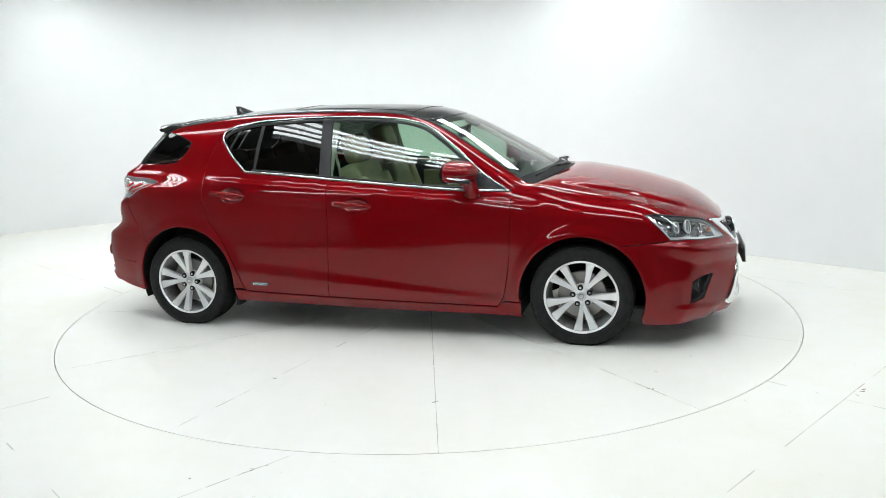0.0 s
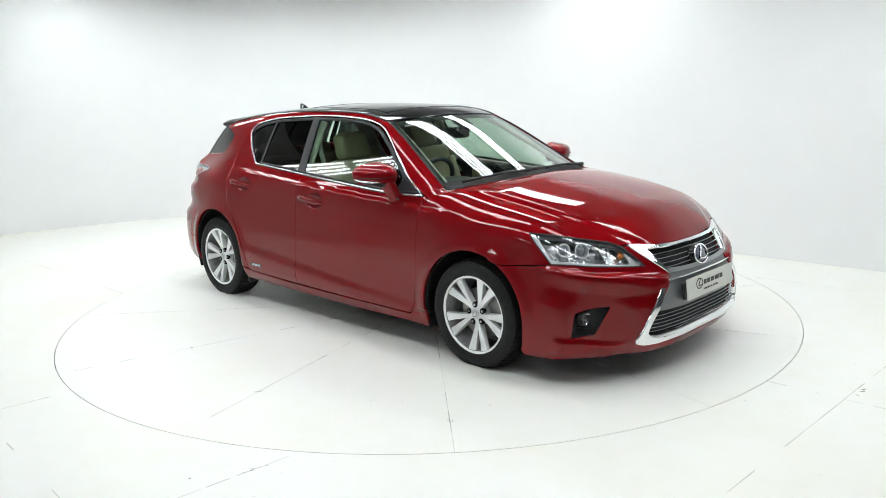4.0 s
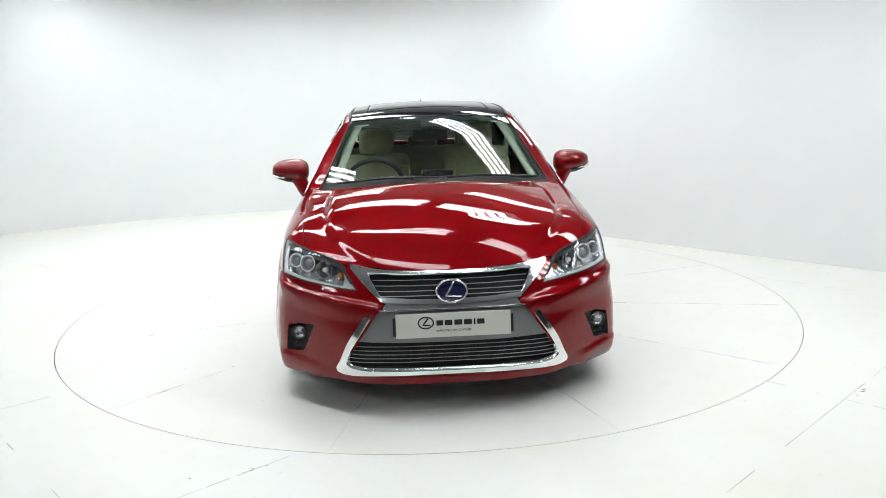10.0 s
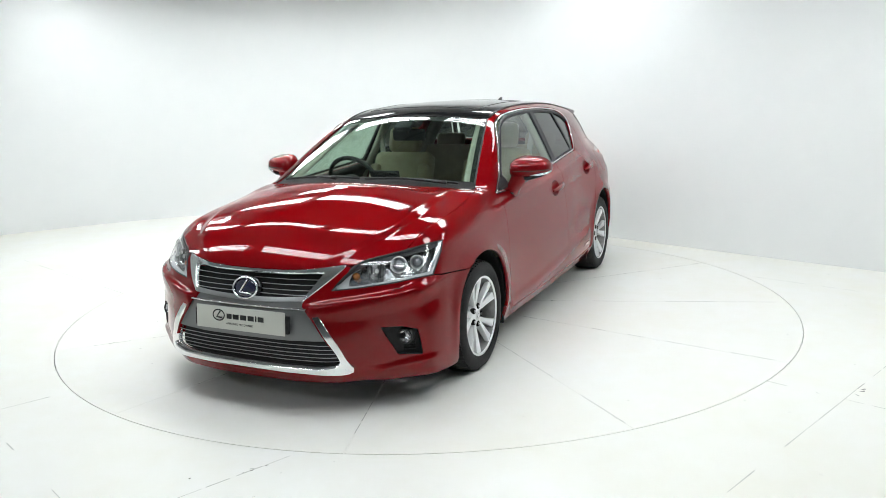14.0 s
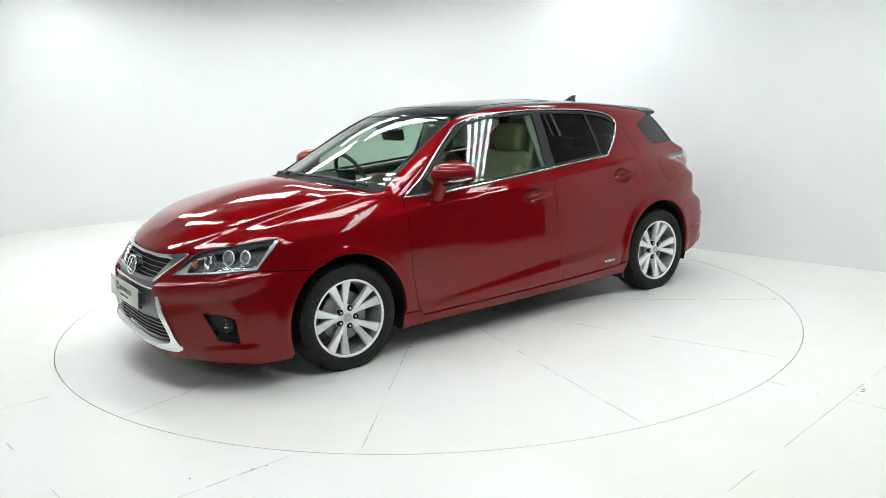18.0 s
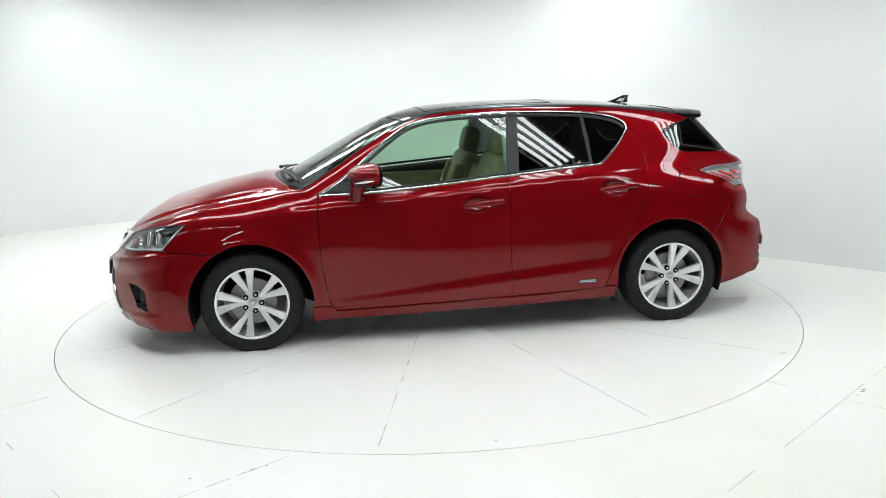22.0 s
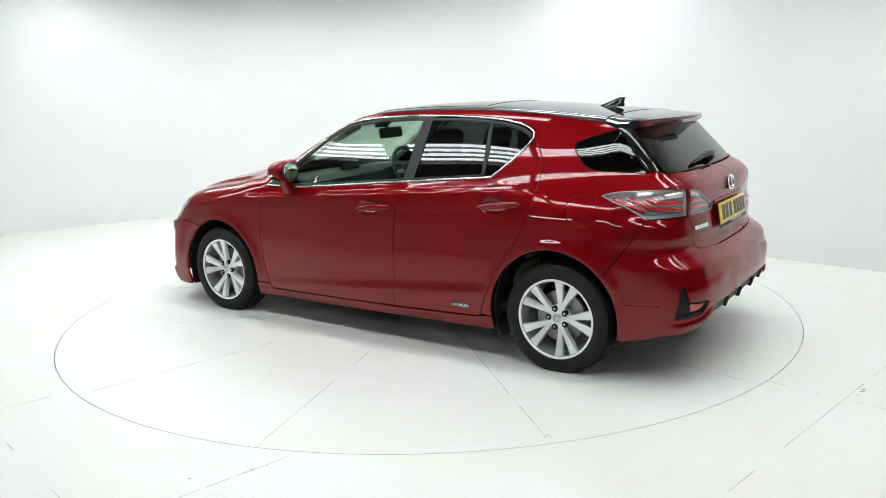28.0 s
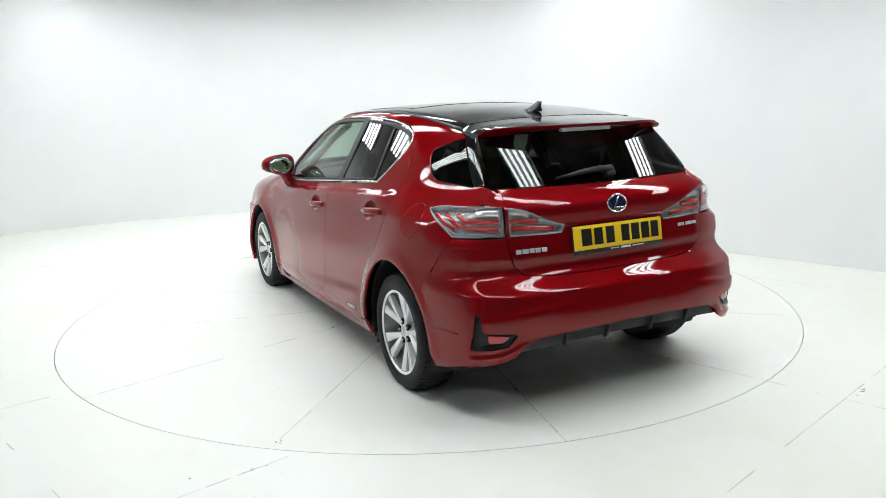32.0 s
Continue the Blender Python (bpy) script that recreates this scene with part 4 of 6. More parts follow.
def build_wheel():
    """A wheel about its own centre, outer side towards +y."""
    e = empty("wheel")
    w = 0.1
    prof = [(0.210, 0.085), (0.220, 0.098), (0.250, 0.103), (0.276, 0.098), (0.292, 0.084), (0.300, 0.066), (TYRE_R, 0.03), (TYRE_R, -0.03), (0.300, -0.066), (0.292, -0.084), (0.27, -0.1), (0.222, -0.098), (0.210, -0.085)]
    part("tyre", lathe_bm(prof, 72, "y", False, 50), RUBBER, e)
    vs, fs, lugs = [], [], 64
    for side in (1, -1):
        for k in range(lugs):
            a0, a1 = math.tau * (k + 0.14) / lugs, math.tau * (k + 0.86) / lugs
            at = len(vs)
            for a in (a0, a1):
                for r, y in ((0.290, 0.088), (0.2945, 0.0885), (0.3022, 0.067), (0.3040, 0.040), (0.300, 0.040)):
                    vs.append((r * math.cos(a + 0.02 * side), y * side, r * math.sin(a + 0.02 * side)))
            fs += [(at + i, at + i + 1, at + i + 6, at + i + 5) for i in range(4)]
            fs += [tuple(at + i for i in range(5)), tuple(at + 9 - i for i in range(5))]
    tagged(part("tread", shade(bm_of((vs, fs)), 30), RUBBER, e, "blocky tyre tread"), kind="stuff")
    prof = [(0.2035, 0.089), (0.207, 0.093), (0.217, 0.094), (0.220, 0.087), (0.214, 0.078)]
    part("rim", lathe_bm(prof, 72, "y"), RIM, e)
    prof = [(0.2035, 0.089), (0.200, 0.066), (0.196, 0.03), (0.19, -0.09), (0.200, -0.095)]
    part("barrel", lathe_bm(prof, 72, "y"), BARREL, e, "inner barrel with its shade put into a darker colour")
    part("hub", lathe_bm([(0.0, 0.070), (0.028, 0.069), (0.034, 0.064), (0.060, 0.058), (0.068, 0.045), (0.068, 0.0), (0.0, 0.0)], 40, "y"), RIM, e)
    cap = part("hub_cap", lathe_bm([(0.0, 0.074), (0.022, 0.073), (0.027, 0.070), (0.028, 0.066)], 32, "y"), SATIN, e)
    v, f = tube([(0.017 * math.cos(q), 0.0738, 0.012 * math.sin(q)) for q in np.linspace(0, math.tau, 24, endpoint=False)], 0.0016, 6, 0.6, True, [(0, 1, 0)] * 24)
    part("cap_ring", mesh_from("cap_ring", v, f), GREY_GRILLE, cap)
    for k in range(5):
        for s in (-1, 1):
            a = radians(90 + 72 * k + s * 13.5)
            bm = bmesh.new()
            rows = [(0.045, 0.058, 0.0125, 0.034), (0.10, 0.069, 0.0145, 0.034), (0.16, 0.080, 0.0200, 0.028), (0.210, 0.088, 0.0275, 0.020)]
            prev = None
            for r, y, hw, dp in rows:
                tilt = s * (0.21 - r) * 0.06
                pts = [(-hw, y - dp), (-hw, y - 0.006), (-hw * 0.80, y - (0.003 if s > 0 else 0)), (hw * 0.80, y - (0.003 if s < 0 else 0)), (hw, y - 0.006), (hw, y - dp)]
                cur = []
                for t, yy in pts:
                    t2 = t - tilt
                    cur.append(bm.verts.new((r * math.cos(a) - t2 * math.sin(a), yy, r * math.sin(a) + t2 * math.cos(a))))
                if prev:
                    for i in range(6):
                        j = (i + 1) % 6
                        bm.faces.new((prev[i], prev[j], cur[j], cur[i]))
                prev = cur
            bmesh.ops.recalc_face_normals(bm, faces=bm.faces)
            part("spoke", shade(bm, 30), RIM, e)
        a = radians(90 + 36 + 72 * k)
        # A raised black disc paints the shade of each nut's hole.
        bm = lathe_bm([(0.0, 0.0660), (0.0150, 0.0670), (0.0165, 0.064), (0.0165, 0.045)], 16, "y")
        bmesh.ops.translate(bm, verts=bm.verts, vec=(0.051 * math.cos(a), 0, 0.051 * math.sin(a)))
        shade_disc = part("nut_hole_shade", bm, DARK, e)
        bm = lathe_bm([(0.0, 0.0715), (0.0050, 0.0715), (0.0072, 0.069), (0.0072, 0.050)], 6, "y")
        bmesh.ops.translate(bm, verts=bm.verts, vec=(0.051 * math.cos(a), 0, 0.051 * math.sin(a)))
        part("wheel_nut", bm, SATIN, shade_disc)
    part("brake_disc", lathe_bm([(0.06, 0.02), (0.138, 0.02), (0.141, 0.016), (0.141, 0.0), (0.06, 0.0)], 48, "y"), STEEL, e)
    return e


def build_wheels(car):
    first = build_wheel()
    first.parent = car
    first.matrix_basis = pose(WHEEL_X, WHEEL_Y, WHEEL_Z, 0, 14, 0)
    for wx, s, a in ((-WHEEL_X, 1, 54), (WHEEL_X, -1, 44), (-WHEEL_X, -1, 13)):
        copy_thing(first, pose(wx, s * WHEEL_Y, WHEEL_Z, 0, a, 0 if s > 0 else 180))
    # the car's weight flattens each tyre where it stands
    for wheel in [o for o in car.children if o.name.split(".")[0] == "wheel"]:
        turn = wheel.matrix_basis.to_3x3()
        for tyre in [o for o in wheel.children if o.name.split(".")[0] in ("tyre", "tread")]:
            tyre.data = tyre.data.copy()
            for v in tyre.data.vertices:
                w = turn @ v.co
                w.z = max(w.z, -WHEEL_Z)
                v.co = turn.inverted() @ w


# ---- the car's fittings ----
def frame_at(p, n, up=(0, 0, 1)):
    """A pose at p whose z looks along n and whose y is as near up as it can be."""
    z = Vector(n).normalized()
    x = Vector(up).cross(z).normalized()
    y = z.cross(x)
    m = Matrix((x, y, z)).transposed().to_4x4()
    m.translation = Vector(p)
    return m


def put(bm, m):
    bmesh.ops.transform(bm, matrix=m, verts=bm.verts)
    return bm


def pair(name, bm, mat, parent, label=""):
    """The part on the left and its mirror image on the right."""
    me = bpy.data.meshes.new(name)
    bm.to_mesh(me)
    part(name, me, mat, parent if not isinstance(parent, (list, tuple)) else parent[0], label)
    bmesh.ops.transform(bm, matrix=Matrix.Diagonal((1, -1, 1, 1)), verts=bm.verts)
    bmesh.ops.reverse_faces(bm, faces=bm.faces)
    part(name, bm, mat, parent if not isinstance(parent, (list, tuple)) else parent[1], label)


def bm_of(vf):
    bm = bmesh.new()
    me = mesh_from("tmp", vf[0], vf[1])
    bm.from_mesh(me)
    bpy.data.meshes.remove(me)
    bmesh.ops.recalc_face_normals(bm, faces=bm.faces)
    return bm


def letters(text, size, depth=0.0015):
    cu = bpy.data.curves.new("letters", "FONT")
    cu.body, cu.size, cu.extrude = text, size, depth
    cu.align_x, cu.align_y = "CENTER", "CENTER"
    ob = bpy.data.objects.new("letters", cu)
    scene.collection.objects.link(ob)
    me = bpy.data.meshes.new_from_object(ob.evaluated_get(bpy.context.evaluated_depsgraph_get()))
    bpy.data.objects.remove(ob)
    bm = bmesh.new()
    bm.from_mesh(me)
    bpy.data.meshes.remove(me)
    return bm


def emblem(m, rx, ry, parent, face):
    """An oval ring with a slanted stroke on a dark oval field."""
    e = parent
    bm = bmesh.new()
    bmesh.ops.create_uvsphere(bm, u_segments=32, v_segments=12, radius=1.0)
    bmesh.ops.transform(bm, matrix=Matrix.Diagonal((rx * 0.95, ry * 0.95, 0.008, 1)), verts=bm.verts)
    field = part("emblem_field", put(shade(bm, 60), m), face, e, "dark oval emblem field")
    v, f = tube([(rx * math.cos(a), ry * math.sin(a), 0.006) for a in np.linspace(0, math.tau, 40, endpoint=False)], ry * 0.10, 8, 1.0, True, [(0, 0, 1)] * 40)
    part("emblem_ring", put(bm_of((v, f)), m), CHROME, field)
    pts = [(rx * 0.15, ry * 0.80, 0.010), (-rx * 0.38, -ry * 0.45, 0.011), (rx * 0.62, -ry * 0.52, 0.010)]
    v, f = tube(dense(np.array(pts), 0.01, False), ry * 0.10, 6, 0.7, False, [(0, 0, 1)] * len(dense(np.array(pts), 0.01, False)))
    part("emblem_stroke", put(bm_of((v, f)), m), CHROME, field)


def bars(items, m, mat, parent, name="badge_bar", depth=0.004):
    """A row of plain bars: (x, width, height)."""
    for x, w, h in items:
        bm = bmesh.new()
        box(bm, x, 0, depth / 2, w, h, depth, bevel=0.0008, seg=1)
        part(name, put(bm, m), mat, parent)


def details(car, door_f, door_r, cup_f, cup_r, spindle, lamp_loop, inner_half, outer, rail3):
    front_end(car, lamp_loop)
    flanks(car, door_f, door_r, cup_f, cup_r)
    tail_end(car, inner_half, outer)
    top_side(car)
    cabin(car)


def front_end(car, lamp_loop):
    n3 = lambda p: form_normal(np.array([p], float))[0]
    # grille
    g = empty("grille")
    g.parent = car
    up = both(on_front([(0.0, 0.668), (0.2, 0.668), (0.378, 0.668), (0.36, 0.61), (0.325, 0.556), (0.0, 0.546)]))
    panel("upper_mesh", up, NOSE, DARK, g, sides=(1,), off=-0.040, thick=0, gap=-0.01, step=0.05)
    lo = both(on_front([(0.0, 0.370), (0.435, 0.372), (0.485, 0.29), (0.505, 0.232), (0.0, 0.220)]))
    panel("lower_mesh", lo, NOSE, DARK, g, sides=(1,), off=-0.045, thick=0, gap=-0.01, step=0.05)
    cp = both(on_front([(0.0, 0.546), (0.300, 0.545), (0.316, 0.524), (0.37, 0.468), (0.440, 0.368), (0.25, 0.362), (0.0, 0.360)]))
    panel("centre_panel", cp, NOSE, GREY_GRILLE, g, sides=(1,), off=-0.006, gap=0, thick=0.03, label="dark grey metallic grille panel")
    band = both(on_front([(0.0, 0.553), (0.1, 0.554), (0.2, 0.558), (0.324, 0.566), (0.312, 0.545), (0.1, 0.535), (0.0, 0.533)]))
    panel("silver_band", band, NOSE, BAR_GREY, g, sides=(1,), off=0.004, gap=0, thick=0.02, step=0.02)
    for i, z in enumerate((0.640, 0.617, 0.594, 0.573)):
        w = 0.325 + 0.045 * (z - 0.56) / 0.1
        strip(on_front([(y, z) for y in np.linspace(-w, w, 30)]), g, BAR_GREY, "grille_bar", 0.0019, 1.0, -0.012, sides=(1,))
    for i, z in enumerate((0.342, 0.323, 0.304, 0.285, 0.266)):
        w = 0.445 + 0.05 * (0.365 - z) / 0.1
        strip(on_front([(y, z) for y in np.linspace(-w, w, 34)]), g, BAR_GREY, "grille_bar", 0.0019, 1.0, -0.012, sides=(1,))
    top = bend([(0.0, 0.668), (0.18, 0.670), (0.32, 0.677), (0.464, 0.694)], 5) + bend([(0.462, 0.680), (0.40, 0.618), (0.318, 0.546)], 5)
    inn = bend([(0.318, 0.553), (0.350, 0.604), (0.378, 0.652), (0.368, 0.664), (0.2, 0.660), (0.0, 0.658)], 5)
    panel("grille_surround", both(on_front(top + inn)), NOSE, CHROME, g, sides=(1,), off=0.007, gap=0, thick=0.03, step=0.016, label="polished chrome upper grille surround")
    out = bend([(0.338, 0.512), (0.386, 0.495), (0.474, 0.373), (0.520, 0.275), (0.543, 0.232)], 6) + bend([(0.538, 0.215), (0.50, 0.204), (0.40, 0.206), (0.2, 0.208), (0.0, 0.209)], 6)
    inn = [(0.0, 0.227), (0.2, 0.228), (0.40, 0.231), (0.470, 0.242), (0.492, 0.256)] + bend([(0.496, 0.273), (0.476, 0.318), (0.435, 0.385), (0.377, 0.471), (0.342, 0.508)], 5)
    panel("lower_surround", both(on_front(out + inn)), NOSE, CHROME, g, sides=(1,), off=0.010, gap=0, thick=0.04, step=0.014, label="polished chrome lower grille blade")
    m = frame_at((2.172, 0, 0.590), (1, 0, 0.28))
    emblem(m, 0.070, 0.051, g, EMBLEM_BLUE)
    bm = lathe_bm([(0.0, 0.0), (0.050, -0.002), (0.056, -0.010), (0.058, -0.03)], 40, "z")
    part("emblem_base", put(bm, m @ Matrix.Diagonal((1.36, 1.02, 1, 1))), BLACK_GLOSS, g)
    # show plate
    m = frame_at((2.236, 0, 0.449), (1, 0, 0.09))
    bm = bmesh.new()
    box(bm, 0, 0, -0.001, 0.522, 0.112, 0.005, bevel=0.002)
    plate = part("front_plate", put(shade(bm), m), PLATE_PALE, car, "pale show plate with dark print")
    bm = bmesh.new()
    box(bm, 0, -0.005, -0.013, 0.55, 0.085, 0.018, bevel=0.004)
    part("plate_holder", put(shade(bm), m), TRIM, plate)
    v, f = tube([(-0.125 + 0.034 * math.cos(a), 0.012 + 0.026 * math.sin(a), 0.002) for a in np.linspace(0, math.tau, 30, endpoint=False)], 0.0032, 6, 0.4, True, [(0, 0, 1)] * 30)
    part("plate_ring", put(bm_of((v, f)), m), INK, plate)
    pts = dense(np.array([(-0.115, 0.032, 0.002), (-0.138, 0.002, 0.002), (-0.104, 0.000, 0.002)]), 0.01, False)
    v, f = tube(pts, 0.0035, 6, 0.4, False, [(0, 0, 1)] * len(pts))
    part("plate_stroke", put(bm_of((v, f)), m), INK, plate)
    bars([(-0.062, 0.030, 0.024), (-0.022, 0.034, 0.024), (0.022, 0.036, 0.024), (0.066, 0.036, 0.024), (0.096, 0.008, 0.028), (0.124, 0.034, 0.024)], m @ Matrix.Translation((0, 0.010, 0.001)), INK, plate, "plate_bar", 0.0015)
    bm = letters("APPROVED PRE OWNED", 0.0145, 0.0006)
    part("plate_words", put(bm, m @ Matrix.Translation((0, -0.026, 0.002))), INK, plate)
    # headlamps
    lens = [o for o in car.children if o.name.startswith("headlamp_lens")]
    for o in lens:
        o.name = "headlamp"
        tagged(o, "clear headlamp lens over twin projectors")
    v, f, n = sheet(lamp_loop, NOSE, step=0.03, off=-0.050, thick=-0.047, gap=0.003)
    for s, o in zip((1, -1), lens):
        fl = np.array([1.0, s, 1.0])
        part("housing", mesh_from("housing", v * fl, f if s > 0 else [t[::-1] for t in f], True, n * fl), LAMP_FACET, o, "silver lamp housing")

    def lens_at(y, z, depth):
        p = on_front([(y, z)])[0]
        return p - n3(p) * depth

    def liner(name, loop, mat, off, step=0.012):
        v, f, n = sheet(np.array(loop), NOSE, step=step, off=off, thick=0.012, gap=0)
        for s, o in zip((1, -1), lens):
            fl = np.array([1.0, s, 1.0])
            part(name, mesh_from(name, v * fl, f if s > 0 else [t[::-1] for t in f], True, n * fl), mat, o)

    low = np.array(LAMP_LOW)
    liner("lower_reflector", np.vstack([low[1:], on_side([(1.778, 0.645)]), on_front([(0.765, 0.641), (0.70, 0.631), (0.60, 0.619), (0.52, 0.611), (0.456, 0.614)])]), LAMP_BRIGHT, -0.013)
    back = np.array(LAMP_BACK)
    liner("side_reflector", np.vstack([back, back[::-1] + np.array([[0.040, -0.008, 0.0]]) * np.linspace(1.0, 0.35, len(back))[:, None]]), LAMP_BRIGHT, -0.011)
    crest = np.array(LAMP_TOP[1:-3])
    liner("upper_trim", np.vstack([crest, crest[::-1] + np.array([0.010, -0.012, -0.020])]), CABIN_DARK, -0.009)
    face = (0.90, 0.36, 0.22)
    for y, z, r in ((0.756, 0.701, 0.032), (0.688, 0.698, 0.038)):
        m = frame_at(lens_at(y, z, 0.026), face)
        v, f = tube([(r * math.cos(q), r * math.sin(q), 0.008) for q in np.linspace(0, math.tau, 36, endpoint=False)], 0.0034, 8, 1.0, True, [(0, 0, 1)] * 36)
        pair("projector_ring", put(bm_of((v, f)), m), LAMP_BRIGHT, lens)
        bm = lathe_bm([(0.0, 0.010), (r * 0.35, 0.008), (r * 0.62, 0.000), (r * 0.72, -0.010)], 28, "z")
        pair("projector_lens", put(bm, m), PROJECTOR, lens)
        bm = lathe_bm([(r * 0.70, -0.008), (r * 0.84, 0.000), (r * 1.0, 0.002)], 28, "z")
        pair("projector_seat", put(bm, m), LAMP_GREY, lens)
    m = frame_at(lens_at(0.604, 0.678, 0.028), face)
    bm = lathe_bm([(0.0, -0.022), (0.018, -0.020), (0.032, -0.010), (0.041, 0.004), (0.045, 0.004)], 32, "z")
    pair("main_reflector", put(bm, m), LAMP_FACET, lens)
    bm = lathe_bm([(0.0, 0.004), (0.010, 0.001), (0.014, -0.016)], 20, "z")
    pair("bulb", put(bm, m), LAMP_BRIGHT, lens)
    bm = bmesh.new()
    box(bm, 0.010, 0.0, -0.004, 0.016, 0.070, 0.006, bevel=0.002)
    box(bm, -0.026, 0.004, -0.002, 0.010, 0.040, 0.006, bevel=0.002)
    pair("bulb_shield", put(bm, m), CABIN_DARK, lens)
    bm = lathe_bm([(0.0, 0.010), (0.010, 0.007), (0.015, -0.003), (0.018, -0.008)], 20, "z")
    pair("amber_bulb", put(bm, frame_at(lens_at(0.522, 0.656, 0.022), face)), AMBER, lens)
    liner("inner_reflector", on_front([(0.500, 0.675), (0.468, 0.642), (0.447, 0.607), (0.505, 0.606), (0.497, 0.640)]), LAMP_BRIGHT, -0.014)
    rim = dense(np.array(lamp_loop), 0.02)
    v, f = tube(rim - form_normal(rim) * 0.002, 0.0042, 6, 0.6, True, form_normal(rim))
    pair("lens_edge", bm_of((v, f)), TRIM, lens)
    rim = np.array(LAMP_TOP[2:-2])
    v, f = tube(rim - form_normal(rim) * 0.004, 0.010, 6, 0.35, False, form_normal(rim))
    pair("upper_edge", bm_of((v, f)), TRIM, lens)
    wash = on_front([(0.738, 0.587), (0.692, 0.588), (0.682, 0.567), (0.731, 0.566)])
    strip(dense(wash, 0.012), car, TRIM, "washer_seam", 0.0012, 0.6, 0.004, True)
    # fog lamps in dark recesses
    fl = on_front(FOG)
    recess = panel("fog_recess", fl, NOSE, TRIM, car, off=-0.030, thick=-0.029, gap=0.0, step=0.02, label="black ribbed fog lamp surround")
    for k in range(4):
        z = 0.292 + 0.012 * k
        strip(on_front([(0.735, z), (0.76, z), (0.782, z)]), recess[0], TRIM, "rib", 0.003, 1.0, -0.022, sides=(1,))
        strip(on_front([(0.735, z), (0.76, z), (0.782, z)]) * np.array([1, 1, 1]), recess[1], TRIM, "rib", 0.003, 1.0, -0.022, sides=(-1,))
    p = on_front([(0.735, 0.357)])[0] - np.array([0.020, 0.004, 0])
    m = frame_at(p, (1, 0.12, 0))
    pair("fog_ring", put(lathe_bm([(0.030, 0.006), (0.036, 0.010), (0.040, 0.004), (0.040, -0.02)], 32, "z"), m), TRIM, recess)
    pair("fog_reflector", put(lathe_bm([(0.0, -0.012), (0.015, -0.010), (0.031, 0.004)], 28, "z"), m), LAMP_FACET, recess)
    pair("fog_lens", put(lathe_bm([(0.0, 0.014), (0.015, 0.012), (0.031, 0.005)], 28, "z"), m), LENS_GLASS, recess)
    # lower lip and splash tray
    bm = bmesh.new()
    box(bm, 1.80, 0, 0.165, 0.50, 1.10, 0.02, bevel=0.006)
    part("splash_tray", bm, TRIM, car)
    # unseen inner wall added behind the grille so that no light passes
    bm = bmesh.new()
    box(bm, 1.84, 0, 0.38, 0.12, 0.84, 0.40, bevel=0.02)
    box(bm, 1.2, 0, 0.46, 1.2, 0.84, 0.46, bevel=0.03)
    part("grille_light_stop", bm, DARK, car)


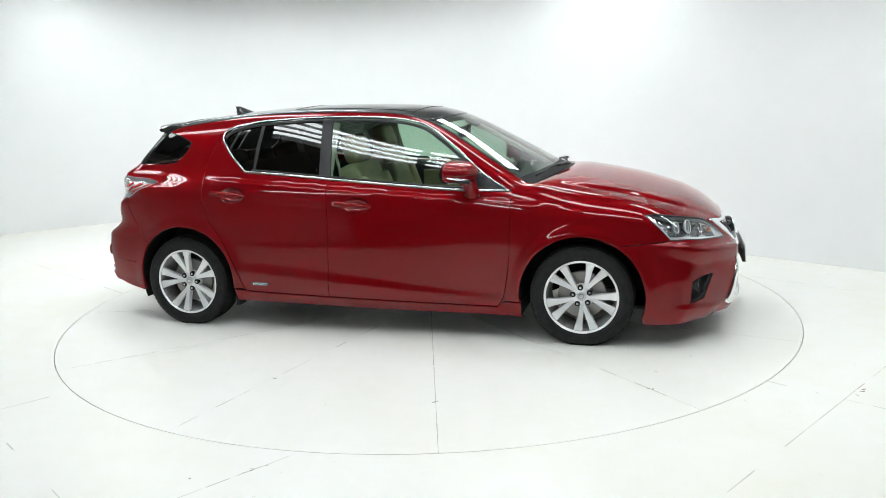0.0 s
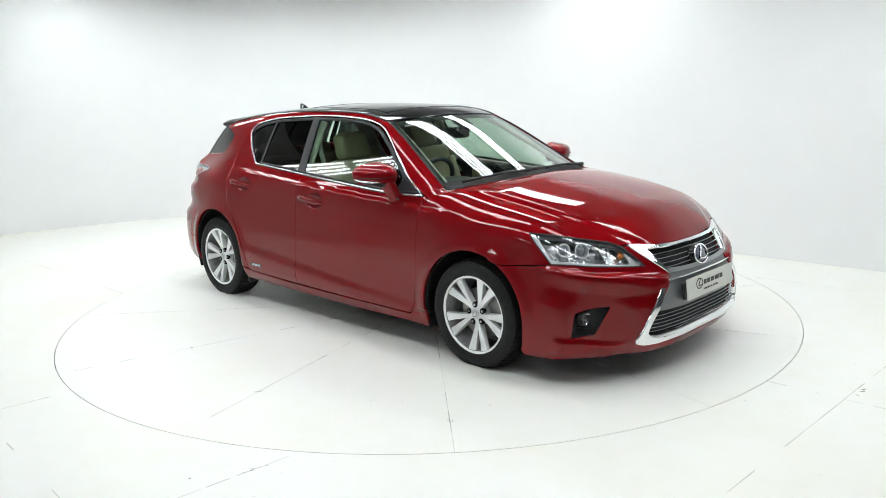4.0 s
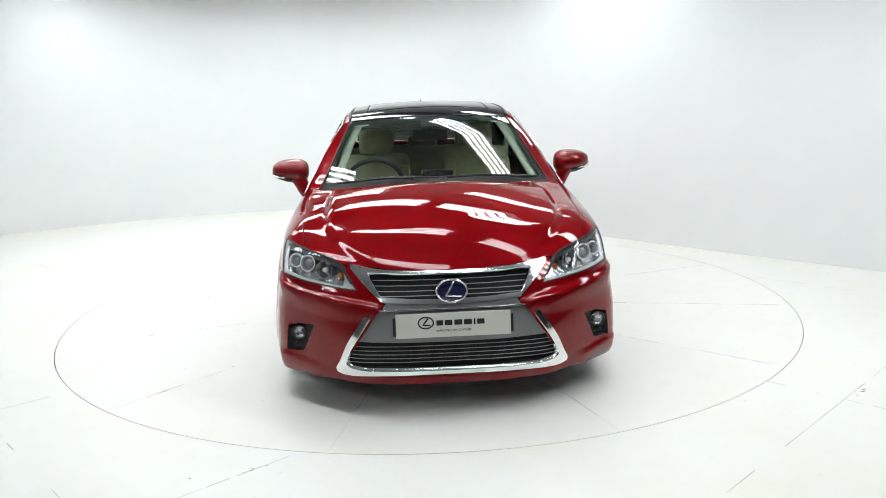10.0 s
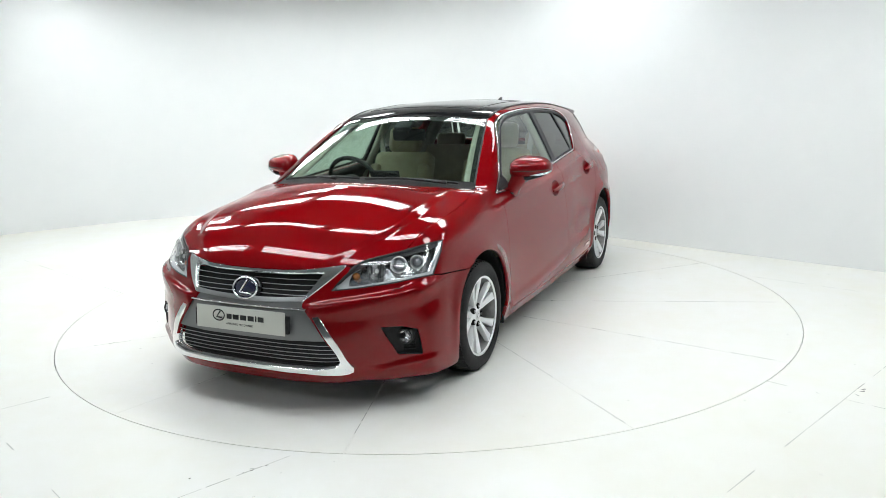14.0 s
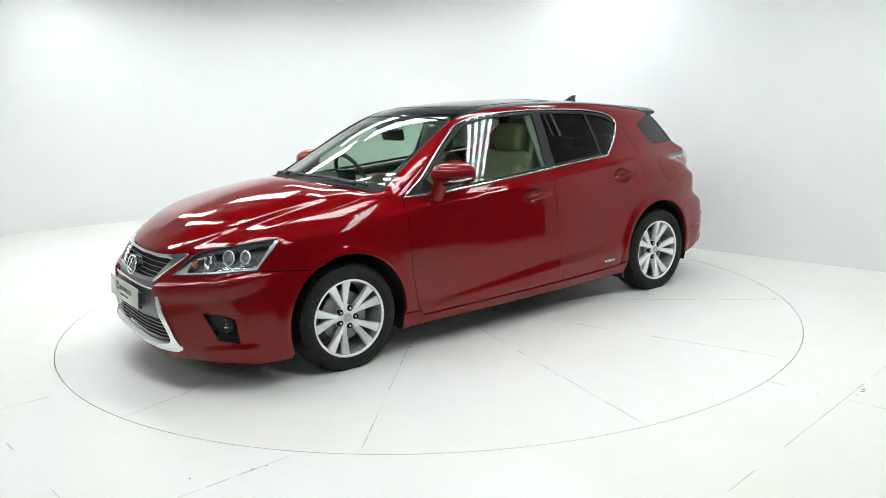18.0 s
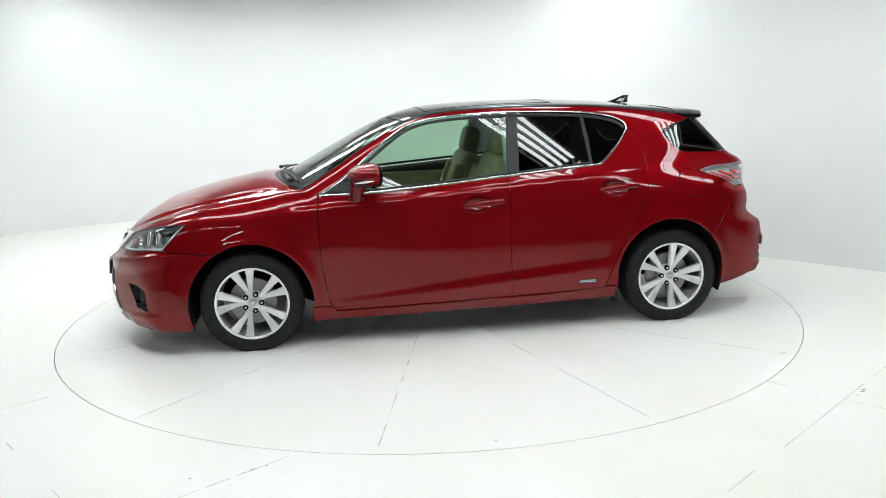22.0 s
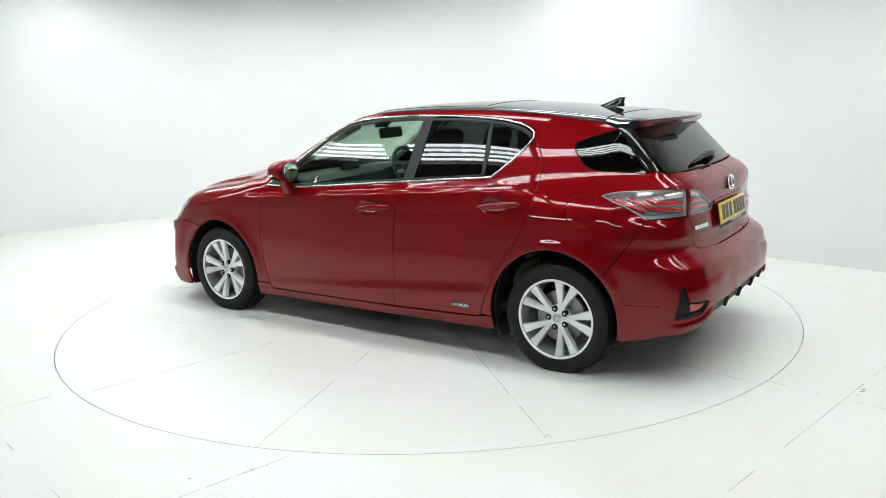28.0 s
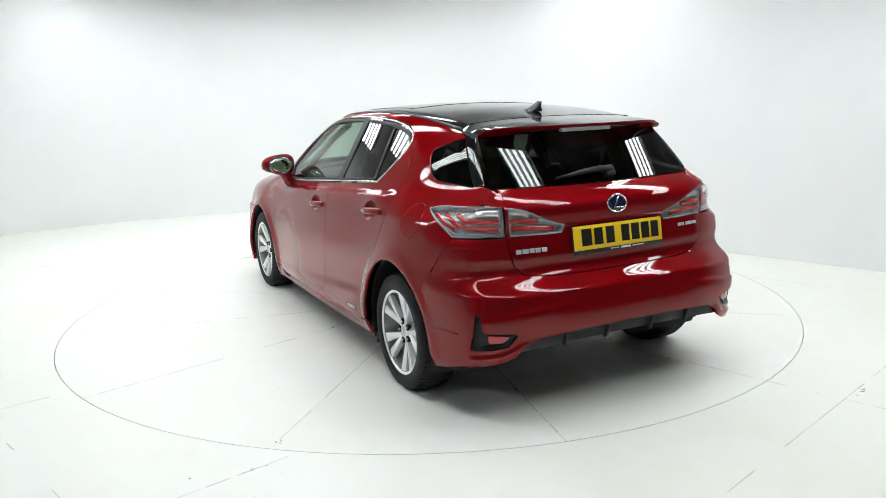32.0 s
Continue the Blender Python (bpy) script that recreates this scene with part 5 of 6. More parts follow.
def flanks(car, door_f, door_r, cup_f, cup_r):
    # handles in dished cups
    for doors, cup, (cx, cz), (x0, z0, x1, z1) in ((door_f, cup_f, CUP_F, (0.032, 0.803, -0.226, 0.822)), (door_r, cup_r, CUP_B, (-0.830, 0.858, -1.085, 0.878))):
        def dish(p, cx=cx, cz=cz):
            return -0.036 * np.clip(1 - ((p[:, 0] - cx) / CUP_R[0]) ** 2 - ((p[:, 2] - cz) / CUP_R[1]) ** 2, 0, 1) ** 0.6
        v, f, n = sheet(cup, FLANK, step=0.010, gap=-0.003, thick=0.0, off=-0.001, dish=dish)
        for s, d in zip((1, -1), doors):
            fl = np.array([1.0, s, 1.0])
            part("handle_cup", mesh_from("handle_cup", v * fl, f if s > 0 else [t[::-1] for t in f], True, n * fl), PAINT, d)
        k = 18
        base = on_side([(x0 + (x1 - x0) * i / k, z0 + (z1 - z0) * i / k) for i in range(k + 1)])
        nn = form_normal(base)
        lift = [0.004 + 0.022 * math.sin(math.pi * min(1, max(0, 0.05 + 0.95 * i / k))) ** 0.6 for i in range(k + 1)]
        pts = base + nn * np.array(lift)[:, None]
        r = [0.006 + 0.011 * min(1, i / 6) for i in range(k + 1)]
        r[-1] = 0.013
        vv, ff = tube(pts, r, 10, 0.5, False, nn)
        pair("handle", bm_of((vv, ff)), PAINT, doors)
    v, f = lathe([(0.0, 0.0), (0.007, 0.0), (0.008, -0.004)], 16, "z")
    keyhole = put(bm_of((v, f)), frame_at(*(lambda q: (q[0] + form_normal(q)[0] * 0.021, form_normal(q)[0]))(on_side([(-0.206, 0.8205)]))))
    bmesh.ops.transform(keyhole, matrix=Matrix.Diagonal((1, -1, 1, 1)), verts=keyhole.verts)
    part("key_lock", keyhole, SATIN, door_f[1])
    # word badge low on the rear doors
    for s, d in zip((1, -1), door_r):
        q = on_side([(-0.735, 0.305)])
        p, n = q[0] * np.array([1, s, 1]), form_normal(q)[0] * np.array([1, s, 1])
        m = frame_at(p + n * 0.001, n)
        bm = bmesh.new()
        box(bm, 0, 0, 0.001, 0.125, 0.022, 0.003, bevel=0.001)
        b = part("badge", put(bm, m), EMBLEM_BLUE, d, "small dark blue badge with silver letters")
        part("badge_letters", put(letters("HYBRID", 0.0225, 0.0006), m @ Matrix.Translation((0, 0, 0.003)) @ Matrix.Diagonal((1.35, 1, 1, 1))), WHITE_PRINT, b)
    # mirror sail and window bars
    sail = on_side([(0.865, 0.905), (0.70, 0.905), (0.645, 0.908), (0.66, 0.96), (0.70, 1.004), (0.735, 0.982)])
    panel("mirror_sail", sail, FLANK, PILLAR, car, off=-0.002, thick=0.006, gap=0.002, step=0.03)
    bar = on_side([(-0.795, 1.008), (-0.812, 1.0085), (-0.808, 1.16), (-0.792, 1.318), (-0.772, 1.318), (-0.786, 1.16)])
    panel("window_bar", bar, FLANK, PILLAR, car, off=-0.004, thick=0.006, gap=0, step=0.03)
    # black inner edging round the glass
    edge = np.vstack([on_side([(x, z + 0.012) for x, z in BELT[1:-1]])])
    strip(edge, car, TRIM, "belt_seal", 0.007, 0.7, -0.004)
    edge = np.vstack([on_side([(x * 0.985 + 0.0, z - 0.018) for x, z in WINDOW_TOP[20:-6]])])
    strip(edge, car, TRIM, "upper_seal", 0.012, 0.5, -0.006)
    # wheel arch liners
    for wx, wz, wr in ARCHES.values():
        vs, fs = [], []
        prof = [(0.335, 0.35), (wr + 0.03, 0.36), (wr + 0.03, 0.80), (wr + 0.002, 0.842), (wr + 0.006, 0.852)]
        k = 40
        for i in range(k + 1):
            a = radians(-22 + 224 * i / k)
            for r, y in prof:
                vs.append((wx + r * math.cos(a), y, wz + r * math.sin(a)))
        m = len(prof)
        for i in range(k):
            for j in range(m - 1):
                fs.append((i * m + j, i * m + j + 1, (i + 1) * m + j + 1, (i + 1) * m + j))
        c = len(vs)
        vs.append((wx, 0.35, wz))
        for i in range(k):
            fs.append((i * m, (i + 1) * m, c))
        pair("arch_liner", bm_of((vs, fs)), DARK, car)
    # mud flaps
    bm = bmesh.new()
    box(bm, -0.945, 0.79, 0.165, 0.02, 0.10, 0.06, bevel=0.004)
    pair("mud_flap", bm, TRIM, car)
    # underbody
    bm = bmesh.new()
    box(bm, 0.0, 0, 0.20, 1.86, 1.62, 0.05, bevel=0.01)
    box(bm, -1.22, 0, 0.25, 0.60, 0.86, 0.10, bevel=0.02)
    part("underbody", bm, DARK, car)
    # door mirrors
    door_mirror(door_f)


def door_mirror(doors):
    bm = bmesh.new()
    bmesh.ops.create_uvsphere(bm, u_segments=28, v_segments=16, radius=1.0)
    for v in bm.verts:
        x, y, z = (math.copysign(abs(q) ** 0.72, q) for q in v.co)
        out = 0.5 * (y + 1)
        h = 0.080 - 0.022 * out
        xx = 0.135 * x if x > 0 else 0.055 * x
        v.co = (0.595 + xx * (1 - 0.25 * out) - 0.045 * out, 0.902 + 0.118 * y, 1.012 + h * z * (1 - 0.16 * x) * (1 - 0.25 * out * max(0, -z)) + 0.006 * out)
    shell = shade(bm, 60)
    me = bpy.data.meshes.new("m")
    shell.to_mesh(me)
    made = []
    for s, d in zip((1, -1), doors):
        b2 = bmesh.new()
        b2.from_mesh(me)
        if s < 0:
            bmesh.ops.transform(b2, matrix=Matrix.Diagonal((1, -1, 1, 1)), verts=b2.verts)
            bmesh.ops.reverse_faces(b2, faces=b2.faces)
        made.append(part("door_mirror", b2, PAINT, d, "red door mirror shell"))
    shell.free()
    # arm
    v, f = tube([(0.655, 0.798, 0.876), (0.655, 0.812, 0.900), (0.648, 0.830, 0.936), (0.638, 0.850, 0.975)], [0.042, 0.042, 0.043, 0.050], 16, 1.0)
    pair("mirror_arm", shade(bm_of((v, f)), 60), PAINT, made)
    bm = bmesh.new()
    box(bm, 0.655, 0.800, 0.874, 0.090, 0.05, 0.012, bevel=0.005)
    pair("mirror_foot", bm, TRIM, made)
    # glass and black rim at the back
    bm = bmesh.new()
    bmesh.ops.create_uvsphere(bm, u_segments=28, v_segments=12, radius=1.0)
    bmesh.ops.transform(bm, matrix=Matrix.Translation((0.530, 0.898, 1.012)) @ pose(0, 0, 0, 0, 0, 14) @ Matrix.Diagonal((0.008, 0.098, 0.064, 1)), verts=bm.verts)
    pair("mirror_rim", shade(bm, 60), TRIM, made)
    bm = bmesh.new()
    bmesh.ops.create_uvsphere(bm, u_segments=28, v_segments=12, radius=1.0)
    bmesh.ops.transform(bm, matrix=Matrix.Translation((0.5255, 0.897, 1.012)) @ pose(0, 0, 0, 0, 0, 14) @ Matrix.Diagonal((0.0065, 0.088, 0.056, 1)), verts=bm.verts)
    pair("mirror_glass", shade(bm, 60), MIRROR_GLASS, made)
    # dark seam round the shell
    pts = []
    for q in np.linspace(-0.55, 1.25, 22):
        x, y = math.cos(q), math.sin(q)
        x, y = (math.copysign(abs(v) ** 0.72, v) for v in (x, y))
        out = 0.5 * (y + 1)
        xx = 0.136 * x if x > 0 else 0.056 * x
        pts.append((0.595 + xx * (1 - 0.25 * out) - 0.045 * out, 0.902 + 0.119 * y, 1.002 + 0.006 * out))
    v, f = tube(pts, 0.0022, 6, 1.0)
    pair("mirror_seam", bm_of((v, f)), DARK, made)
    # lower black cover and the lamp blade
    v, f = tube([(0.655, 0.86, 0.956), (0.650, 0.91, 0.960), (0.620, 0.970, 0.976), (0.570, 1.008, 0.994)], [0.016, 0.018, 0.017, 0.008], 10, 0.6)
    pair("mirror_under", bm_of((v, f)), TRIM, made)
    v, f = tube([(0.672, 0.925, 0.978), (0.650, 0.970, 0.983), (0.612, 1.005, 0.990), (0.560, 1.020, 0.998)], [0.006, 0.009, 0.010, 0.005], 8, 0.8)
    pair("indicator", bm_of((v, f)), LAMP_SILVER, made)


def tail_end(car, inner_half, outer):
    n3 = lambda p: form_normal(np.array([p], float))[0]
    lens_o = [o for o in car.children if o.name.startswith("tail_lamp_lens")]
    lens_i = [o for o in car.children if o.name.startswith("tailgate_lamp_lens")]
    gate = [o for o in car.children if o.name == "tailgate"][0]
    for loop, lens in ((outer, lens_o), (inner_half, lens_i)):
        v, f, n = sheet(loop, TAIL, step=0.03, off=-0.032, thick=-0.030, gap=0.002)
        for s, o in zip((1, -1), lens):
            tagged(o, "smoked tail lamp lens with red strips")
            fl = np.array([1.0, s, 1.0])
            part("housing", mesh_from("housing", v * fl, f if s > 0 else [t[::-1] for t in f], True, n * fl), TAIL_GREY, o)
    # red strips: along the lamp and turned up towards its outer tip
    def rows(points, lens, mat, name, r=0.010, depth=0.016, flat=0.5):
        p = np.array([q - n3(q) * depth for q in dense(np.array(points), 0.02, False)])
        nn = form_normal(p)
        v, f = tube(p, r, 8, flat, False, nn)
        pair(name, bm_of((v, f)), mat, lens)

    rows([(-1.576, 0.767, 0.933), (-1.674, 0.782, 0.901), (-1.741, 0.761, 0.868)], lens_o, RED_LENS, "red_strip", 0.0115, 0.008)
    rows([(-1.648, 0.752, 0.938), (-1.725, 0.763, 0.909), (-1.758, 0.751, 0.885), (-1.825, 0.701, 0.876), (-1.880, 0.604, 0.869)], lens_o, RED_LENS, "red_strip", 0.0115, 0.008)
    rows([(-1.732, 0.737, 0.940), (-1.786, 0.733, 0.913), (-1.841, 0.687, 0.907), (-1.878, 0.606, 0.904)], lens_o, RED_LENS, "red_strip", 0.0115, 0.008)
    rows(on_rear([(0.700, 0.948), (0.66, 0.950), (0.612, 0.948)]), lens_o, LAMP_BRIGHT, "clear_strip", 0.014, 0.014)
    rows([(-1.618, 0.786, 0.909), (-1.691, 0.784, 0.871), (-1.751, 0.763, 0.849), (-1.827, 0.703, 0.852), (-1.880, 0.600, 0.849)], lens_o, LAMP_GREY, "grey_strip", 0.007, 0.010)
    rows(on_rear([(0.565, 0.905), (0.50, 0.904), (0.426, 0.899)]), lens_i, RED_LENS, "red_strip", 0.0115, 0.008)
    rows(on_rear([(0.565, 0.874), (0.45, 0.868), (0.345, 0.859)]), lens_i, RED_LENS, "red_strip", 0.0115, 0.008)
    rows(on_rear([(0.565, 0.945), (0.52, 0.946), (0.47, 0.930)]), lens_i, LAMP_BRIGHT, "clear_strip", 0.012, 0.014)
    # rims of the lamps
    for loop, lens in ((outer, lens_o), (inner_half, lens_i)):
        p = dense(np.array(loop), 0.02)
        v, f = tube(p - form_normal(p) * 0.001, 0.004, 6, 0.6, True, form_normal(p))
        pair("lamp_rim", bm_of((v, f)), LAMP_GREY, lens)
    # number plate: yellow with plain bars
    m = frame_at((-1.962, 0, 0.803), (-1, 0, 0.16))
    bm = bmesh.new()
    box(bm, 0, 0, 0.0, 0.522, 0.112, 0.005, bevel=0.002)
    plate = part("rear_plate", put(shade(bm), m), PLATE_YELLOW, gate, "yellow rear plate with dark bars")
    bm = bmesh.new()
    box(bm, 0, -0.012, -0.004, 0.53, 0.126, 0.006, bevel=0.002)
    part("plate_frame", put(shade(bm), m), TRIM, plate)
    bars([(-0.188, 0.058, 0.078), (-0.120, 0.050, 0.078), (-0.052, 0.050, 0.078), (0.038, 0.048, 0.078), (0.098, 0.048, 0.078), (0.158, 0.048, 0.078), (0.216, 0.046, 0.078)], m @ Matrix.Translation((0, 0.002, 0.0025)), INK, plate, "plate_bar", 0.0012)
    bars([(-0.03, 0.05, 0.005), (0.035, 0.06, 0.009), (0.11, 0.07, 0.005)], m @ Matrix.Translation((0, -0.064, 0.0)), WHITE_PRINT, plate, "print_bar", 0.0014)
    p = on_rear([(0.0, 0.945)])[0]
    emblem(frame_at(p + n3(p) * 0.004, n3(p)), 0.055, 0.040, gate, EMBLEM_BLUE)
    for y, items, h in ((0.47, [(-0.062, 0.026, 0.02), (-0.028, 0.030, 0.02), (0.004, 0.024, 0.02), (0.034, 0.026, 0.02), (0.066, 0.026, 0.02)], 0.770), (-0.46, [(-0.055, 0.020, 0.016), (-0.030, 0.018, 0.016), (0.0, 0.020, 0.016), (0.022, 0.018, 0.016), (0.044, 0.018, 0.016), (0.062, 0.012, 0.016)], 0.800)):
        p = on_rear([(abs(y), h)])[0] * np.array([1, math.copysign(1, y), 1])
        nn = n3(p)
        bars(items, frame_at(p + nn * 0.001, nn), LAMP_BRIGHT, gate, "badge_bar")
    # crease over the plate
    strip(on_rear([(y, 0.868) for y in np.linspace(-0.28, 0.28, 20)]), gate, PAINT, "plate_brow", 0.010, 0.6, 0.002, sides=(1,))
    # spoiler
    ny, vs, fs = 25, [], []
    ys = np.linspace(-0.552, 0.552, ny)
    for y in ys:
        a = abs(y)
        x0, x1 = -1.435, -1.715 + 0.34 * a * a
        top = on_top([(x0 - (0.0), y)])[0]
        bow = max(top[2], HOOD_ROOF(x0) - 0.12 * a * a) - HOOD_ROOF(x0)
        zt = HOOD_ROOF(x1) + bow + 0.012
        drop = 0.045 * smooth(0.50, 0.552, a)
        glass_x = on_rear([(a, 1.275)])[0][0]
        sect = [(x0, HOOD_ROOF(x0) + bow + 0.002), (x0 - 0.08, HOOD_ROOF(x0 - 0.08) + bow + 0.004), ((x0 + x1) / 2, HOOD_ROOF((x0 + x1) / 2) + bow + 0.008), (x1 + 0.03, HOOD_ROOF(x1 + 0.03) + bow + 0.011),
                (x1, zt), (x1 + 0.001, zt - 0.010), (x1 + 0.012, zt - 0.018), (glass_x - 0.03, 1.272 - 0.02 * a * a), (glass_x + 0.02, 1.268)]
        for x, z in sect:
            vs.append((x, y, z - drop * 0.2))
    m = 9
    for i in range(ny - 1):
        for k in range(m - 1):
            fs.append((i * m + k, i * m + k + 1, (i + 1) * m + k + 1, (i + 1) * m + k))
    lip = [f for f in fs if min(f) % m >= 4]
    fs = [f for f in fs if min(f) % m < 4]
    fs.append(tuple(range(m)))
    fs.append(tuple((ny - 1) * m + k for k in range(m))[::-1])
    sp = part("spoiler", shade(bm_of((vs, fs)), 30), BLACK_GLOSS, gate, "glossy black roof spoiler")
    part("spoiler_lip", shade(bm_of((vs, lip)), 30), PAINT, sp, "red underside of the spoiler")
    bm = bmesh.new()
    box(bm, -1.700, 0, HOOD_ROOF(-1.715) - 0.012, 0.030, 0.29, 0.018, bevel=0.003)
    part("high_brake_lamp", bm, LAMP_GREY, sp)
    # joint between roof glass and spoiler
    strip(on_top([(-1.432, y) for y in np.linspace(-0.53, 0.53, 24)]), gate, DARK, "spoiler_joint", 0.004, 0.4, 0.002, sides=(1,))
    # rear wiper
    bm = bmesh.new()
    q = on_rear([(-0.06, 1.072)])[0]
    box(bm, q[0] - 0.012, -0.06, 1.072, 0.05, 0.060, 0.045, pose(0, 0, 0, 0, 40, 0), bevel=0.014, seg=3)
    w = part("rear_wiper", shade(bm), TRIM, gate)
    pts = on_rear([(-0.07, 1.078), (0.0, 1.078), (0.08, 1.076), (0.16, 1.068), (0.245, 1.060)])
    pts = pts + form_normal(pts) * np.array([0.032, 0.030, 0.026, 0.022, 0.018])[:, None]
    v, f = tube(pts, [0.020, 0.021, 0.018, 0.014, 0.008], 10, 0.7)
    part("wiper_arm", bm_of((v, f)), TRIM, w)
    pts = pts + np.array([0.016, 0.0, -0.006])
    v, f = tube(pts, 0.005, 6)
    part("wiper_blade", bm_of((v, f)), DARK, w)
    # crease on the bumper's sides
    strip(on_side([(-1.68, 0.412), (-1.77, 0.416), (-1.85, 0.418)]), car, PAINT, "bumper_crease", 0.0035, 0.8, 0.0, label="raised red crease")
    # reflectors
    rl = on_rear(REFLECTOR)
    rec = panel("reflector_recess", rl, TAIL, TRIM, car, off=-0.022, thick=-0.021, gap=0.0, step=0.02, label="black ribbed recess with a red reflector")
    red = on_rear([(0.728, 0.424), (0.652, 0.416), (0.636, 0.411), (0.664, 0.388), (0.722, 0.386)])
    v, f, n = sheet(red, TAIL, step=0.015, off=-0.010, thick=0.010, gap=0)
    for s, o in zip((1, -1), rec):
        fl = np.array([1.0, s, 1.0])
        part("reflector", mesh_from("reflector", v * fl, f if s > 0 else [t[::-1] for t in f], True, n * fl), RED_LENS, o)
    for k in range(3):
        q = on_rear([(0.745, 0.352 + 0.008 * k), (0.70, 0.356 + 0.008 * k), (0.665, 0.362 + 0.008 * k)])
        for s, o in zip((1, -1), rec):
            strip(q, o, TRIM, "rib", 0.0025, 1.0, -0.016, sides=(s,))
    # diffuser
    half = on_rear([(0.0, 0.416), (0.30, 0.411), (0.50, 0.398), (0.568, 0.362), (0.605, 0.322), (0.50, 0.336), (0.30, 0.350), (0.0, 0.354)])
    df = panel("diffuser", both(half), TAIL, TRIM, car, sides=(1,), off=-0.018, thick=0.05, gap=0, step=0.03, label="ribbed black lower rear panel")[0]
    for y in (-0.36, -0.13, 0.13, 0.36):
        p = on_rear([(abs(y), 0.34)])[0]
        bm = bmesh.new()
        box(bm, p[0] + 0.02, y, 0.372, 0.050, 0.016, 0.060, pose(0, 0, 0, 0, -18, 0), bevel=0.004)
        part("fin", shade(bm), TRIM, df)


def top_side(car):
    # antenna fin
    bm = bmesh.new()
    rows = [(0.0, 0.085, 0.030), (0.012, 0.078, 0.026), (0.030, 0.052, 0.014), (0.048, 0.034, 0.007), (0.062, 0.022, 0.003)]
    prev = None
    n = 16
    for h, l, w in rows:
        cx = -1.235 - 0.075 * (h / 0.062)
        z = HOOD_ROOF(cx) - 0.002 + h
        cur = [bm.verts.new((cx + l * math.cos(math.tau * i / n), w * math.sin(math.tau * i / n), z)) for i in range(n)]
        if prev:
            for i in range(n):
                bm.faces.new((prev[i], prev[(i + 1) % n], cur[(i + 1) % n], cur[i]))
        prev = cur
    bm.faces.new(prev)
    part("antenna_fin", shade(bm, 50), BLACK_GLOSS, car, "glossy black shark fin aerial")
    # joints of the roof glass
    for x in (0.20, -0.62):
        strip(on_top([(x - 0.12 * y * y, y) for y in np.linspace(-0.40, 0.40, 24)]), car, TRIM, "roof_joint", 0.005, 0.3, 0.0005, sides=(1,))
    strip(on_top([(x, 0.41) for x in np.linspace(0.19, -0.63, 20)]), car, TRIM, "roof_joint", 0.005, 0.3, 0.0005)
    strip(on_top([(x, 0.524 + 0.018 * smooth(-0.2, -1.4, x)) for x in np.linspace(0.30, -1.43, 40)]), car, TRIM, "roof_rail_trim", 0.010, 0.35, 0.001)
    # dark printed edge of the windscreen
    band = both(on_top([(GLASS_X - 0.004 - CURL * y * y, y) for y in np.linspace(0, 0.68, 14)] + [(GLASS_X - 0.085 - CURL * y * y, y) for y in np.linspace(0.655, 0, 14)]))
    panel("screen_band", band, TOP, DARK, car, sides=(1,), off=-0.006, thick=0, gap=0, step=0.05)
    band = both(on_top([(HEAD_X + 0.055 - CURL * y * y, y) for y in np.linspace(0, 0.52, 12)] + [(HEAD_X + 0.002 - CURL * y * y, y) for y in np.linspace(0.51, 0, 12)]))
    panel("screen_band", band, TOP, DARK, car, sides=(1,), off=-0.006, thick=0, gap=0, step=0.05)
    e = [(0.965 + (0.318 - 0.965) * t, 0.684 + (0.514 - 0.684) * t ** 0.92) for t in np.linspace(0, 1, 14)]
    band = np.vstack([on_top(e), on_top([(x, y - 0.028) for x, y in e[::-1]])])
    panel("screen_band", band, TOP, DARK, car, off=-0.006, thick=0, gap=0, step=0.05)
    strip(on_top([(x, y + 0.006) for x, y in e]), car, TRIM, "pillar_trim", 0.005, 0.5, 0.001)
    # paper notes inside the top corners
    for x, y, w in ((0.405, 0.43, 0.05), (0.405, -0.43, 0.06)):
        q = on_top([(x, abs(y))])[0] * np.array([1, math.copysign(1, y), 1])
        nn = form_normal(np.array([q]))[0]
        bm = bmesh.new()
        box(bm, 0, 0, -0.010, w, 0.028, 0.001)
        part("screen_sticker", put(bm, frame_at(q, nn, (-0.4, 0, 0.8))), WHITE_PRINT, car)
    # scuttle and wipers
    sc = both(on_top([(1.166 - CURL * y * y, y) for y in np.linspace(0, 0.70, 14)] + [(1.10 - CURL * y * y, y) for y in np.linspace(0.69, 0, 14)]))
    panel("scuttle", sc, TOP, TRIM, car, sides=(1,), off=-0.016, thick=0.02, gap=-0.004, step=0.04)
    for y0, y1, x0 in ((-0.58, 0.02, 1.03), (0.06, 0.60, 1.10)):
        pts = on_top([(1.105 - CURL * y * y - 0.02 * math.sin(math.pi * i / 10), y) for i, y in enumerate(np.linspace(y0, y1, 11))])
        nn = form_normal(pts)
        v, f = tube(pts + nn * 0.014, 0.007, 8, 1.0, False, nn)
        w = part("wiper", bm_of((v, f)), TRIM, car)
        pts2 = on_top([(1.140 - CURL * y * y - 0.03 * i / 6, y) for i, y in enumerate(np.linspace(y0 + 0.45 if y0 < 0 else y1 - 0.05, (y0 + y1) / 2, 7))])
        n2 = form_normal(pts2)
        v, f = tube(pts2 + n2 * 0.026, [0.016, 0.013, 0.011, 0.010, 0.009, 0.009, 0.008], 8, 0.8, False, n2)
        part("wiper_arm", bm_of((v, f)), TRIM, w)


